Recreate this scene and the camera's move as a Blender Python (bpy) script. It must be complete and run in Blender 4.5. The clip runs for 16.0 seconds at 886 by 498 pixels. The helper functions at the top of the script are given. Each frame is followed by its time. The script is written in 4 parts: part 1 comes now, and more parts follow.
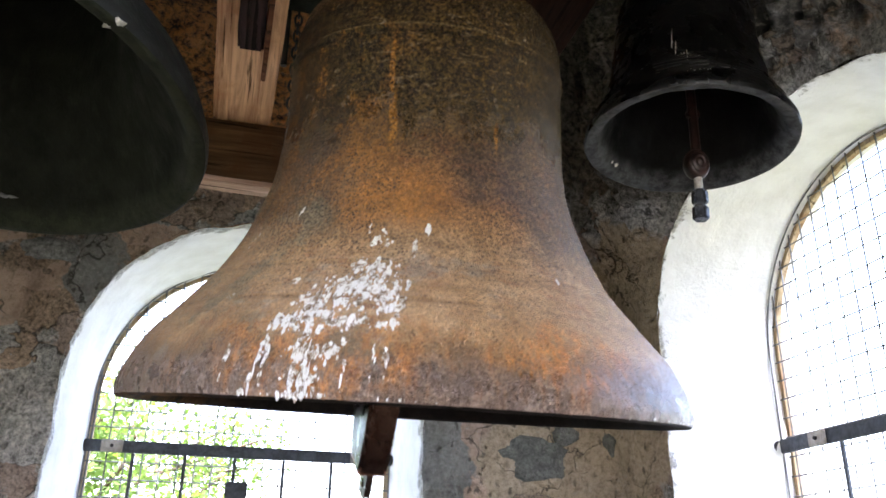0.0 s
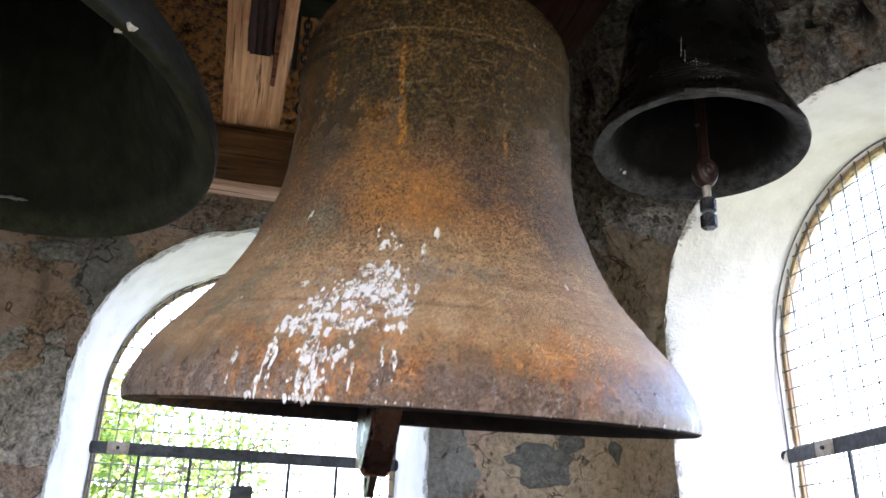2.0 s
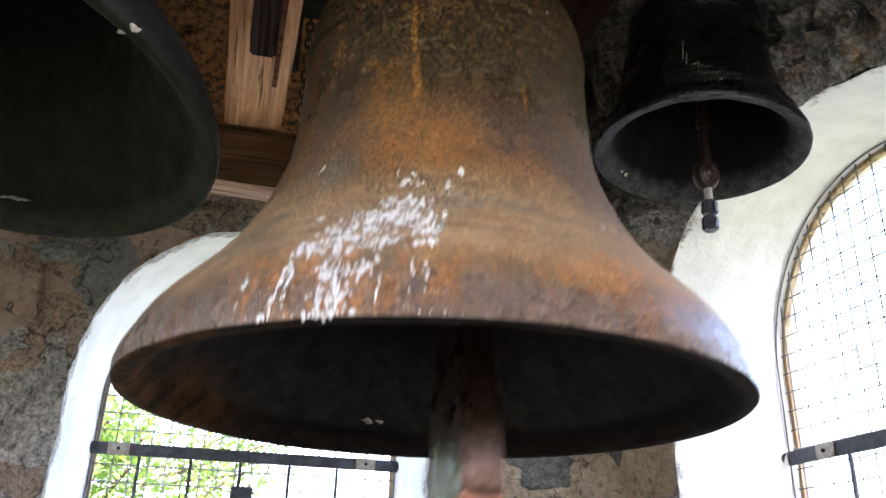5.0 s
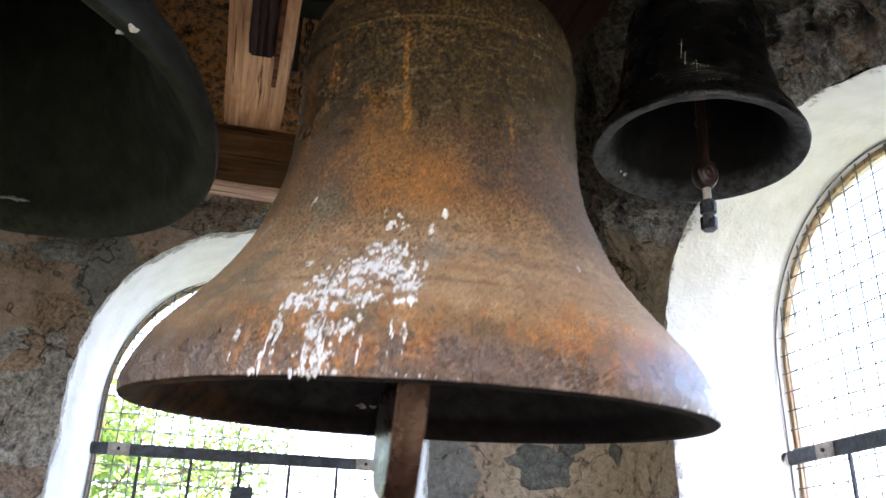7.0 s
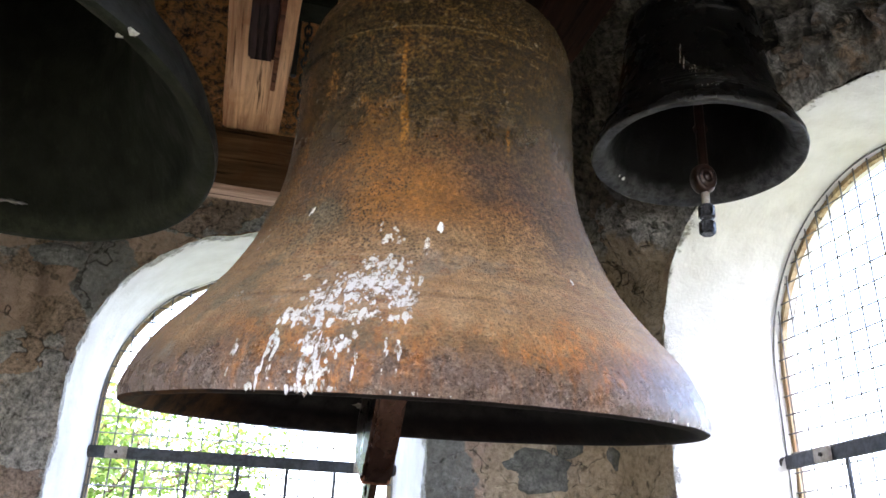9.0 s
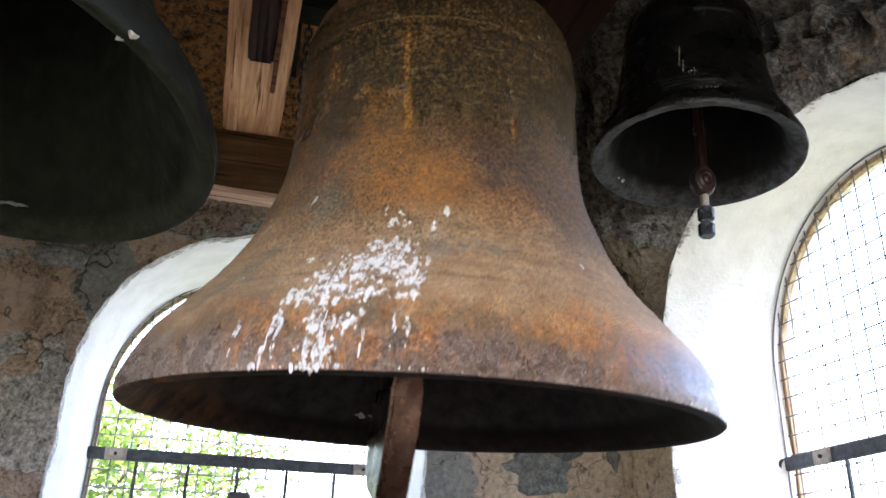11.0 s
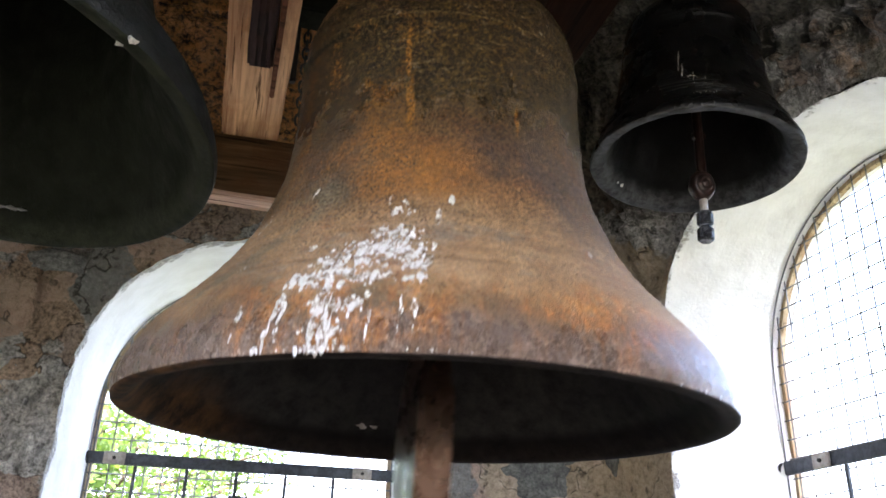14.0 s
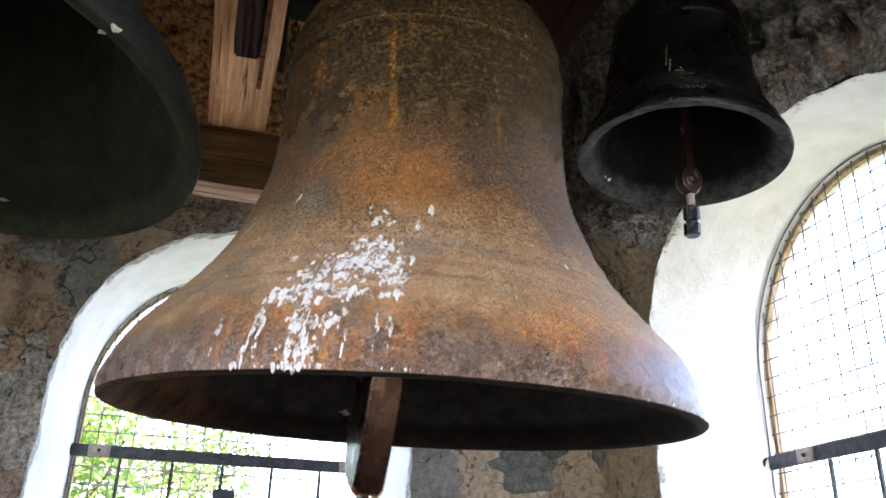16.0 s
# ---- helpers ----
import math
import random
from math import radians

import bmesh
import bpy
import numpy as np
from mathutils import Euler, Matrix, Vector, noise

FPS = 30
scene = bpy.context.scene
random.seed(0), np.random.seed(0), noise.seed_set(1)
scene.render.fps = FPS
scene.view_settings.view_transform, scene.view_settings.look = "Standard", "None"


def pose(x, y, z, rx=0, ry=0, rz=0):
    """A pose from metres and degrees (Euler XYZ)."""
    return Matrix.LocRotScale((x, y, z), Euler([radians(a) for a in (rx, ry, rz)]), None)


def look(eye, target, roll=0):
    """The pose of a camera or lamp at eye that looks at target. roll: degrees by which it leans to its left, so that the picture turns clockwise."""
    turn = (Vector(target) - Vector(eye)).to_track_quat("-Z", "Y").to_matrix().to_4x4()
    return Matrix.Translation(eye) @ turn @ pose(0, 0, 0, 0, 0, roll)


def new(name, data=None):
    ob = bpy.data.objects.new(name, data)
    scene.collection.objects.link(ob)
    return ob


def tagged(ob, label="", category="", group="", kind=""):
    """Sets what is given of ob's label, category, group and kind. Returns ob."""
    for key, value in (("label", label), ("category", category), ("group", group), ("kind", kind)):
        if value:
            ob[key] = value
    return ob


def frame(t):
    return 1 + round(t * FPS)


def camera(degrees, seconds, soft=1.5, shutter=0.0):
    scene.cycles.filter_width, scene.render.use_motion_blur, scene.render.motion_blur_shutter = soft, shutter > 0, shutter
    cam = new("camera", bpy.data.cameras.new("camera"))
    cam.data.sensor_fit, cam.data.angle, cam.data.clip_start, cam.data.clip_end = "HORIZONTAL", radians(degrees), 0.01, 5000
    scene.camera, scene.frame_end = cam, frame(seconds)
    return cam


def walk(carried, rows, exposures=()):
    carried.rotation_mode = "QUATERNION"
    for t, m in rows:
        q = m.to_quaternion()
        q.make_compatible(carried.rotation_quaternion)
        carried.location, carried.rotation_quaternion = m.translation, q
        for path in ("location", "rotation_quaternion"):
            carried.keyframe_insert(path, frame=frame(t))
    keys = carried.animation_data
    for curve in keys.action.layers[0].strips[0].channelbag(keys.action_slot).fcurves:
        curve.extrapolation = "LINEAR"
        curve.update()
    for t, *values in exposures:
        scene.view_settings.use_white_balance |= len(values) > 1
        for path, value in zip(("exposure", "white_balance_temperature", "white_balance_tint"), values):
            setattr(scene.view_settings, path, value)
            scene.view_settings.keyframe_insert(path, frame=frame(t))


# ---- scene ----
EYE = 1.5           # height of the eye over the belfry floor
cam = camera(57.17, 16.0, soft=1.6, shutter=0.5)


def eye_pose(x, y, z, yaw, pitch, roll):
    """The camera's pose from its place (z from the eye's height) and angles in degrees."""
    a, b = radians(yaw), radians(pitch)
    eye = Vector((x, y, EYE + z))
    ahead = Vector((-math.sin(a) * math.cos(b), math.cos(a) * math.cos(b), math.sin(b)))
    return look(eye, eye + ahead, roll)


PATH = [
    (0.0, 0.002, 0.001, -0.002, -15.22, 22.39, 0.78), (0.5, 0.004, 0.001, -0.004, -15.30, 22.36, 0.68),
    (1.0, 0.003, 0.000, -0.003, -15.11, 22.27, 0.89), (1.5, 0.002, 0.001, -0.002, -14.82, 22.47, 1.23),
    (2.0, 0.000, 0.000, 0.000, -14.70, 22.73, 1.47), (2.5, -0.002, 0.000, 0.000, -14.68, 22.66, 1.48),
    (3.0, 0.000, -0.002, -0.003, -14.91, 22.61, 1.31), (3.5, -0.001, -0.001, -0.002, -14.82, 22.61, 1.40),
    (4.0, -0.002, -0.002, -0.001, -14.66, 22.84, 1.63), (6.5, -0.001, 0.000, -0.001, -14.64, 22.82, 1.68),
    (7.0, 0.001, -0.003, -0.002, -14.61, 22.85, 1.62), (7.5, 0.002, -0.003, -0.005, -14.75, 22.84, 1.46),
    (8.0, 0.000, -0.002, -0.002, -14.70, 22.88, 1.53), (8.5, -0.002, -0.002, 0.001, -14.88, 22.88, 1.46),
    (9.0, -0.001, -0.003, -0.001, -14.77, 23.09, 1.68), (11.5, -0.001, -0.006, 0.001, -14.77, 23.23, 1.69),
    (12.0, -0.002, -0.004, 0.003, -14.79, 23.33, 1.73), (12.5, -0.001, -0.006, 0.002, -14.92, 23.27, 1.51),
    (13.0, 0.000, -0.006, 0.001, -15.02, 23.23, 1.46), (13.5, -0.002, -0.005, 0.001, -15.02, 23.26, 1.42),
    (14.0, -0.002, -0.007, 0.002, -14.84, 23.42, 1.66), (14.5, -0.001, -0.006, 0.003, -14.88, 23.36, 1.67),
    (15.0, 0.001, -0.004, 0.002, -15.28, 23.12, 1.37), (15.5, 0.004, -0.006, 0.003, -15.81, 23.17, 1.35),
    (16.0, 0.005, -0.003, 0.002, -15.68, 23.04, 1.69)]
walk(cam, [(r[0], eye_pose(*r[1:])) for r in PATH], exposures=[(0.0, 4.25, 6600, 22), (16.0, 4.25, 6600, 22)])

# ---- sky and sun ----
SUN_UP, SUN_TURN = 66, 200
world = bpy.data.worlds.new("sky")
scene.world = world
world.use_nodes = True
wt = world.node_tree
sky = wt.nodes.new("ShaderNodeTexSky")
sky.sky_type, sky.sun_disc = "NISHITA", False
sky.sun_elevation, sky.sun_rotation = radians(SUN_UP), radians(SUN_TURN)
sky.air_density, sky.dust_density, sky.ozone_density = 1.0, 3.0, 0.6
wt.links.new(sky.outputs[0], wt.nodes["Background"].inputs[0])
wt.nodes["Background"].inputs[1].default_value = 0.15
sun = new("sun", bpy.data.lights.new("sun", "SUN"))
sun.data.energy, sun.data.angle, sun.data.color = 2.5, radians(3), (1.0, 0.95, 0.87)
sun.matrix_world = pose(0, 0, 30, 90 - SUN_UP, 0, 180 - SUN_TURN)


# ---- materials ----
class Nodes:
    """A small writer of node materials; positions are the object's own, in metres."""

    def __init__(self, name, rough=0.8, metal=0.0):
        self.m = bpy.data.materials.new(name)
        self.m.use_nodes = True
        self.t = self.m.node_tree
        self.b = self.t.nodes["Principled BSDF"]
        self.b.inputs["Roughness"].default_value, self.b.inputs["Metallic"].default_value = rough, metal
        self.co = self.t.nodes.new("ShaderNodeTexCoord").outputs["Object"]

    def put(self, socket, value):
        if isinstance(value, bpy.types.NodeSocket):
            self.t.links.new(value, socket)
        elif isinstance(value, tuple) and len(value) == 3 and socket.type == "RGBA":
            socket.default_value = (*value, 1)
        else:
            socket.default_value = value

    def vec(self, scale=(1, 1, 1), shift=(0, 0, 0), src=None):
        n = self.t.nodes.new("ShaderNodeMapping")
        n.inputs["Scale"].default_value, n.inputs["Location"].default_value = scale, shift
        self.put(n.inputs[0], src or self.co)
        return n.outputs[0]

    def noise(self, scale, detail=6, rough=0.6, vec=None, twist=0.0):
        n = self.t.nodes.new("ShaderNodeTexNoise")
        self.put(n.inputs["Vector"], vec or self.co)
        for k, v in (("Scale", scale), ("Detail", detail), ("Roughness", rough), ("Distortion", twist)):
            n.inputs[k].default_value = v
        return n.outputs["Fac"]

    def cells(self, scale, vec=None, feature="F1", out="Distance"):
        n = self.t.nodes.new("ShaderNodeTexVoronoi")
        n.feature = feature
        self.put(n.inputs["Vector"], vec or self.co)
        n.inputs["Scale"].default_value = scale
        return n.outputs[out]

    def ramp(self, fac, *stops):
        n = self.t.nodes.new("ShaderNodeValToRGB")
        e = n.color_ramp.elements
        while len(e) < len(stops):
            e.new(0.5)
        for el, (p, c) in zip(e, stops):
            el.position = p
            el.color = (*c, 1) if isinstance(c, tuple) else (c, c, c, 1)
        self.put(n.inputs[0], fac)
        return n.outputs[0]

    def step(self, fac, lo, hi, a=0.0, b=1.0):
        n = self.t.nodes.new("ShaderNodeMapRange")
        n.interpolation_type = "SMOOTHSTEP"
        for i, v in enumerate((fac, lo, hi, a, b)):
            self.put(n.inputs[i], v)
        return n.outputs[0]

    def mix(self, fac, a, b, mode="MIX"):
        n = self.t.nodes.new("ShaderNodeMix")
        n.data_type, n.blend_type = "RGBA", mode
        for i, v in ((0, fac), (6, a), (7, b)):
            self.put(n.inputs[i], v)
        return n.outputs[2]

    def calc(self, op, a, b=0.0):
        n = self.t.nodes.new("ShaderNodeMath")
        n.operation = op
        self.put(n.inputs[0], a), self.put(n.inputs[1], b)
        return n.outputs[0]

    def split(self, src=None):
        n = self.t.nodes.new("ShaderNodeSeparateXYZ")
        self.put(n.inputs[0], src or self.co)
        return n.outputs

    def near(self, place, size, vec=None):
        """1 at a place, falling to 0 over an ellipsoid of that size."""
        n = self.t.nodes.new("ShaderNodeVectorMath")
        n.operation = "LENGTH"
        self.put(n.inputs[0], self.vec([1 / s for s in size], [-p / s for p, s in zip(place, size)], vec))
        return self.step(n.outputs["Value"], 0.35, 1.0, 1.0, 0.0)

    def bump(self, height, dist=0.005, strength=1.0, under=None):
        n = self.t.nodes.new("ShaderNodeBump")
        n.inputs["Distance"].default_value, n.inputs["Strength"].default_value = dist, strength
        self.put(n.inputs["Height"], height)
        if under:
            self.put(n.inputs["Normal"], under)
        self.put(self.b.inputs["Normal"], n.outputs[0])
        return n.outputs[0]

    def shift(self, amount, scale):
        """Positions pushed about by noise, for ragged masks."""
        n = self.t.nodes.new("ShaderNodeTexNoise")
        self.put(n.inputs["Vector"], self.co)
        n.inputs["Scale"].default_value, n.inputs["Detail"].default_value = scale, 4
        a = self.t.nodes.new("ShaderNodeVectorMath")
        a.operation = "MULTIPLY_ADD"
        self.put(a.inputs[0], n.outputs["Color"])
        a.inputs[1].default_value = (amount,) * 3
        b = self.t.nodes.new("ShaderNodeVectorMath")
        b.operation = "SUBTRACT"
        b.inputs[1].default_value = (amount / 2,) * 3
        self.put(a.inputs[2], self.co)
        self.put(b.inputs[0], a.outputs[0])
        return b.outputs[0]

    def done(self, colour=None, rough=None):
        if colour is not None:
            self.put(self.b.inputs["Base Color"], colour)
        if rough is not None:
            self.put(self.b.inputs["Roughness"], rough)
        return self.m


def make_rusty_bronze():
    n = Nodes("rusty_cast_bell", 0.5, 0.35)
    ragged = n.shift(0.09, 9)
    x, y, z = n.split()
    zr = n.split(ragged)[2]
    grit = n.noise(230, 4, 0.7)
    fine = n.noise(105, 6, 0.7)
    mid = n.noise(22, 8, 0.72)
    big = n.noise(5, 5, 0.6)
    base = n.ramp(mid, (0.32, (0.06, 0.045, 0.03)), (0.5, (0.145, 0.098, 0.055)), (0.68, (0.235, 0.165, 0.095)))
    base = n.mix(n.step(big, 0.45, 0.62), base, n.ramp(mid, (0.35, (0.17, 0.078, 0.03)), (0.65, (0.28, 0.155, 0.065))))
    # tan flank over the bow, violet-grey lip
    flank = n.calc("MULTIPLY", n.step(zr, 0.05, 0.12), n.step(zr, 0.22, 0.34, 1.0, 0.0))
    base = n.mix(n.calc("MULTIPLY", flank, 0.85), base, n.ramp(mid, (0.3, (0.29, 0.175, 0.085)), (0.5, (0.42, 0.285, 0.165)), (0.7, (0.56, 0.42, 0.28))))
    patch = n.calc("MULTIPLY", n.step(n.noise(8, 5, 0.65, n.vec((1, 1, 1.6), (1, 4, 2))), 0.55, 0.63), n.step(z, 0.3, 0.2))
    base = n.mix(n.calc("MULTIPLY", patch, 0.6), base, n.ramp(mid, (0.3, (0.17, 0.165, 0.15)), (0.7, (0.33, 0.32, 0.3))))
    lip = n.step(zr, 0.035, 0.085, 1.0, 0.0)
    base = n.mix(n.calc("MULTIPLY", lip, 0.72), base, n.ramp(n.noise(140, 6, 0.72), (0.34, (0.115, 0.085, 0.075)), (0.5, (0.23, 0.178, 0.16)), (0.68, (0.36, 0.3, 0.285))))
    # thin darker rings on the turned bands
    ring = n.calc("MULTIPLY", n.step(n.noise(1.0, 4, 0.6, n.vec((2, 2, 60))), 0.5, 0.64), n.step(z, 0.1, 0.16))
    base = n.mix(n.calc("MULTIPLY", ring, n.step(z, 0.24, 0.3, 0.28, 0.0)), base, (0.12, 0.075, 0.04))
    groove = n.calc("MAXIMUM", n.step(n.calc("ABSOLUTE", n.calc("SUBTRACT", z, 0.152)), 0.001, 0.005, 1.0, 0.0), n.step(n.calc("ABSOLUTE", n.calc("SUBTRACT", z, 0.215)), 0.001, 0.004, 1.0, 0.0))
    base = n.mix(n.calc("MULTIPLY", groove, n.step(n.noise(14, 4, 0.7), 0.4, 0.58, 0.05, 0.45)), base, (0.12, 0.065, 0.035))
    red = n.calc("MULTIPLY", n.step(n.noise(34, 7, 0.75, n.vec((1, 1, 1.5))), 0.5, 0.62), n.step(n.noise(6, 4, 0.6, n.vec((1, 1, 1), (2, 7, 1))), 0.4, 0.6))
    base = n.mix(n.calc("MULTIPLY", red, n.step(zr, 0.06, 0.11, 0.0, 0.6)), base, (0.25, 0.1, 0.045))
    # orange rust: runs over the lip, one broad bloom and thin runs higher up
    runs = n.noise(1.0, 7, 0.72, n.vec((62, 62, 6)))
    rust = n.ramp(n.noise(42, 6, 0.7), (0.32, (0.34, 0.12, 0.03)), (0.68, (0.75, 0.33, 0.085)))
    low = n.calc("MULTIPLY", n.calc("MULTIPLY", n.step(z, -0.01, 0.02), n.step(zr, 0.07, 0.17, 1.0, 0.0)), n.calc("MULTIPLY", n.step(runs, 0.47, 0.66), n.step(big, 0.36, 0.56, 0.35, 1.0)))
    gather = n.calc("MAXIMUM", n.near((-0.22, -0.46, 0.055), (0.22, 0.2, 0.1), ragged), n.near((0.16, -0.5, 0.085), (0.2, 0.16, 0.075), ragged))
    base = n.mix(n.calc("MULTIPLY", low, n.calc("ADD", 0.3, n.calc("MULTIPLY", gather, 0.6))), base, rust)
    spread = n.calc("MULTIPLY", gather, n.step(n.noise(30, 7, 0.75, n.vec((1, 1, 0.6))), 0.42, 0.62))
    base = n.mix(n.calc("MULTIPLY", spread, 0.55), base, rust)
    bloom = n.near((-0.155, -0.265, 0.44), (0.09, 0.3, 0.15), ragged)
    bloom = n.calc("MAXIMUM", bloom, n.near((-0.11, -0.32, 0.35), (0.15, 0.3, 0.1), ragged))
    base = n.mix(n.calc("MULTIPLY", bloom, n.step(mid, 0.3, 0.6, 0.35, 0.85)), base, n.ramp(fine, (0.35, (0.19, 0.085, 0.028)), (0.62, (0.42, 0.19, 0.045))))
    thin = n.shift(0.014, 26)
    run = n.calc("MAXIMUM", n.near((-0.114, -0.28, 0.5), (0.009, 0.1, 0.075), thin), n.near((-0.12, -0.265, 0.6), (0.006, 0.1, 0.085), thin))
    run = n.calc("MAXIMUM", run, n.near((0.072, -0.285, 0.485), (0.005, 0.1, 0.04), thin))
    base = n.mix(n.calc("MULTIPLY", run, n.step(fine, 0.35, 0.5, 0.3, 0.95)), base, (0.55, 0.27, 0.05))
    # dark purple-brown drifts either side of the bloom
    dusk = n.calc("MAXIMUM", n.near((0.1, -0.3, 0.4), (0.2, 0.3, 0.13), ragged), n.near((-0.23, -0.2, 0.42), (0.07, 0.2, 0.14), ragged))
    base = n.mix(n.calc("MULTIPLY", dusk, n.step(mid, 0.35, 0.6, 0.85, 0.35)), base, n.ramp(fine, (0.35, (0.045, 0.03, 0.028)), (0.65, (0.12, 0.085, 0.07))))
    # verdigris towards one side; upper waist's olive grime, deepened to stand for shade
    green = n.calc("MULTIPLY", n.step(n.noise(10, 6, 0.65, n.vec((1, 1, 1), (3, 1, 2))), 0.52, 0.64), n.step(x, -0.08, -0.28))
    base = n.mix(n.calc("MULTIPLY", green, 0.6), base, n.ramp(mid, (0.3, (0.1, 0.105, 0.08)), (0.7, (0.2, 0.22, 0.18))))
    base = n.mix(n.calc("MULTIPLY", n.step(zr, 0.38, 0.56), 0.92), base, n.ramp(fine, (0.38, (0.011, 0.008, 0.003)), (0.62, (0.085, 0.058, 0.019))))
    base = n.mix(n.calc("MULTIPLY", run, n.step(fine, 0.4, 0.54, 0.05, 0.65)), base, (0.42, 0.19, 0.035))
    # ridge ring: bright edge and shade beneath it put into the colour
    base = n.mix(n.step(n.calc("ABSOLUTE", n.calc("SUBTRACT", z, 0.674)), 0.002, 0.006, 0.5, 0.0), base, (0.012, 0.009, 0.004))
    base = n.mix(n.step(n.calc("ABSOLUTE", n.calc("SUBTRACT", z, 0.688)), 0.002, 0.005, 0.55, 0.0), base, (0.2, 0.155, 0.085))
    # orange clouds along one side of the waist, a darker violet stretch of the lip
    cloud = n.calc("MULTIPLY", n.step(n.noise(13, 7, 0.7, n.vec((1, 1, 0.7), (5, 2, 1))), 0.5, 0.62), n.calc("MULTIPLY", n.step(x, -0.05, -0.2), n.step(zr, 0.3, 0.42)))
    base = n.mix(n.calc("MULTIPLY", cloud, 0.75), base, n.ramp(fine, (0.38, (0.12, 0.05, 0.012)), (0.62, (0.4, 0.19, 0.04))))
    # pale streaks along the turning: upper waist's silvery glints put into the colour
    streak = n.step(n.noise(1.0, 6, 0.75, n.vec((30, 30, 120))), 0.55, 0.66)
    base = n.mix(n.calc("MULTIPLY", streak, n.step(zr, 0.45, 0.58, 0.0, 0.5)), base, (0.22, 0.19, 0.15))
    far_lip = n.calc("MULTIPLY", n.step(x, 0.1, 0.3), n.step(zr, 0.06, 0.13, 0.65, 0.0))
    base = n.mix(far_lip, base, n.ramp(n.noise(95, 6, 0.75), (0.38, (0.05, 0.042, 0.045)), (0.62, (0.26, 0.235, 0.26))))
    # dark pitting in drifts, pale worn grains
    drift = n.step(n.noise(7, 5, 0.65), 0.34, 0.52)
    pits = n.calc("MULTIPLY", n.step(n.cells(185, n.shift(0.012, 70)), 0.28, 0.42, 1.0, 0.0), drift)
    pits = n.calc("MULTIPLY", pits, n.step(n.noise(60, 4, 0.7), 0.3, 0.5))
    base = n.mix(n.calc("MULTIPLY", pits, n.step(zr, 0.1, 0.32, 0.45, 0.9)), base, (0.04, 0.026, 0.02))
    base = n.mix(n.step(grit, 0.6, 0.72, 0.0, n.step(zr, 0.25, 0.45, 0.4, 0.15)), base, (0.42, 0.34, 0.26))
    # right of the waist: shade on the side turned away, put into the colour
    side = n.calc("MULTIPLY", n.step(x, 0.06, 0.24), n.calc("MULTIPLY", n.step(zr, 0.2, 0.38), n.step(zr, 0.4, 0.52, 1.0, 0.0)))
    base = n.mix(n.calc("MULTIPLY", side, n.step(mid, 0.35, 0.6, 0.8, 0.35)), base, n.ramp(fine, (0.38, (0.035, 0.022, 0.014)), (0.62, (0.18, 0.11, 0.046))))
    base = n.mix(1.0, base, (1.3, 1.22, 1.08), "MULTIPLY")
    speck = n.noise(170, 5, 0.8)
    base = n.mix(n.calc("MULTIPLY", n.step(zr, 0.18, 0.36, 0.3, 1.0), n.calc("SUBTRACT", 1.0, n.calc("MULTIPLY", bloom, 0.6))), base, n.mix(1.0, base, n.ramp(speck, (0.4, (0.36, 0.34, 0.32)), (0.5, (1.0, 1.0, 0.98)), (0.6, (1.75, 1.7, 1.6))), "MULTIPLY"))
    # a worn sheen, patchy, drawn out along the turning
    n.put(n.b.inputs["Coat Weight"], n.calc("MULTIPLY", n.step(n.noise(1.0, 6, 0.75, n.vec((70, 70, 170))), 0.44, 0.6), n.step(z, 0.25, 0.5, 0.2, 0.55)))
    n.b.inputs["Coat Roughness"].default_value = 0.24
    h = n.calc("ADD", n.calc("MULTIPLY", fine, 0.8), n.calc("ADD", n.calc("MULTIPLY", mid, 0.3), n.calc("ADD", n.calc("MULTIPLY", grit, 0.6), n.calc("MULTIPLY", n.noise(1.0, 5, 0.7, n.vec((60, 60, 190))), n.step(z, 0.3, 0.5, 0.0, 0.8)))))
    h = n.calc("ADD", h, n.calc("MULTIPLY", n.noise(75, 6, 0.75), n.calc("ADD", n.calc("MULTIPLY", lip, 0.9), n.step(x, 0.15, 0.35, 0.0, 0.5))))
    n.put(n.b.inputs["Coat Normal"], n.bump(n.calc("SUBTRACT", h, n.calc("MULTIPLY", pits, 0.35)), 0.009, 1.0))
    return n.done(base, n.calc("SUBTRACT", n.calc("SUBTRACT", n.step(mid, 0.3, 0.7, 0.3, 0.44), n.step(zr, 0.42, 0.58, 0.0, 0.16)), n.calc("MULTIPLY", lip, 0.1)))


def make_dark_bronze(name, dark, pale, rough, worn=0.0, metal=0.15):
    n = Nodes(name, rough, metal)
    n.b.inputs["Specular IOR Level"].default_value = 0.08 if worn else 0.35
    c = n.ramp(n.noise(11, 7, 0.65), (0.3, dark), (0.7, pale))
    c = n.mix(n.step(n.noise(1.0, 4, 0.6, n.vec((30, 30, 4))), 0.55, 0.75, 0, 0.4), c, tuple(v * 1.7 for v in pale))
    if worn:
        lip = n.step(n.split(n.shift(0.02, 30))[2], 0.01, 0.045, 1.0, 0.0)
        c = n.mix(n.calc("MULTIPLY", lip, n.step(n.noise(30, 7, 0.75), 0.35, 0.65, 0.15, 1.0)), c, tuple(v * worn for v in pale))
    n.bump(n.calc("ADD", n.noise(28, 6, 0.7), n.calc("MULTIPLY", n.noise(160, 3), 0.4)), 0.005, 0.8)
    return n.done(c, n.step(n.noise(15, 5), 0.3, 0.7, rough - 0.1, rough + 0.15))


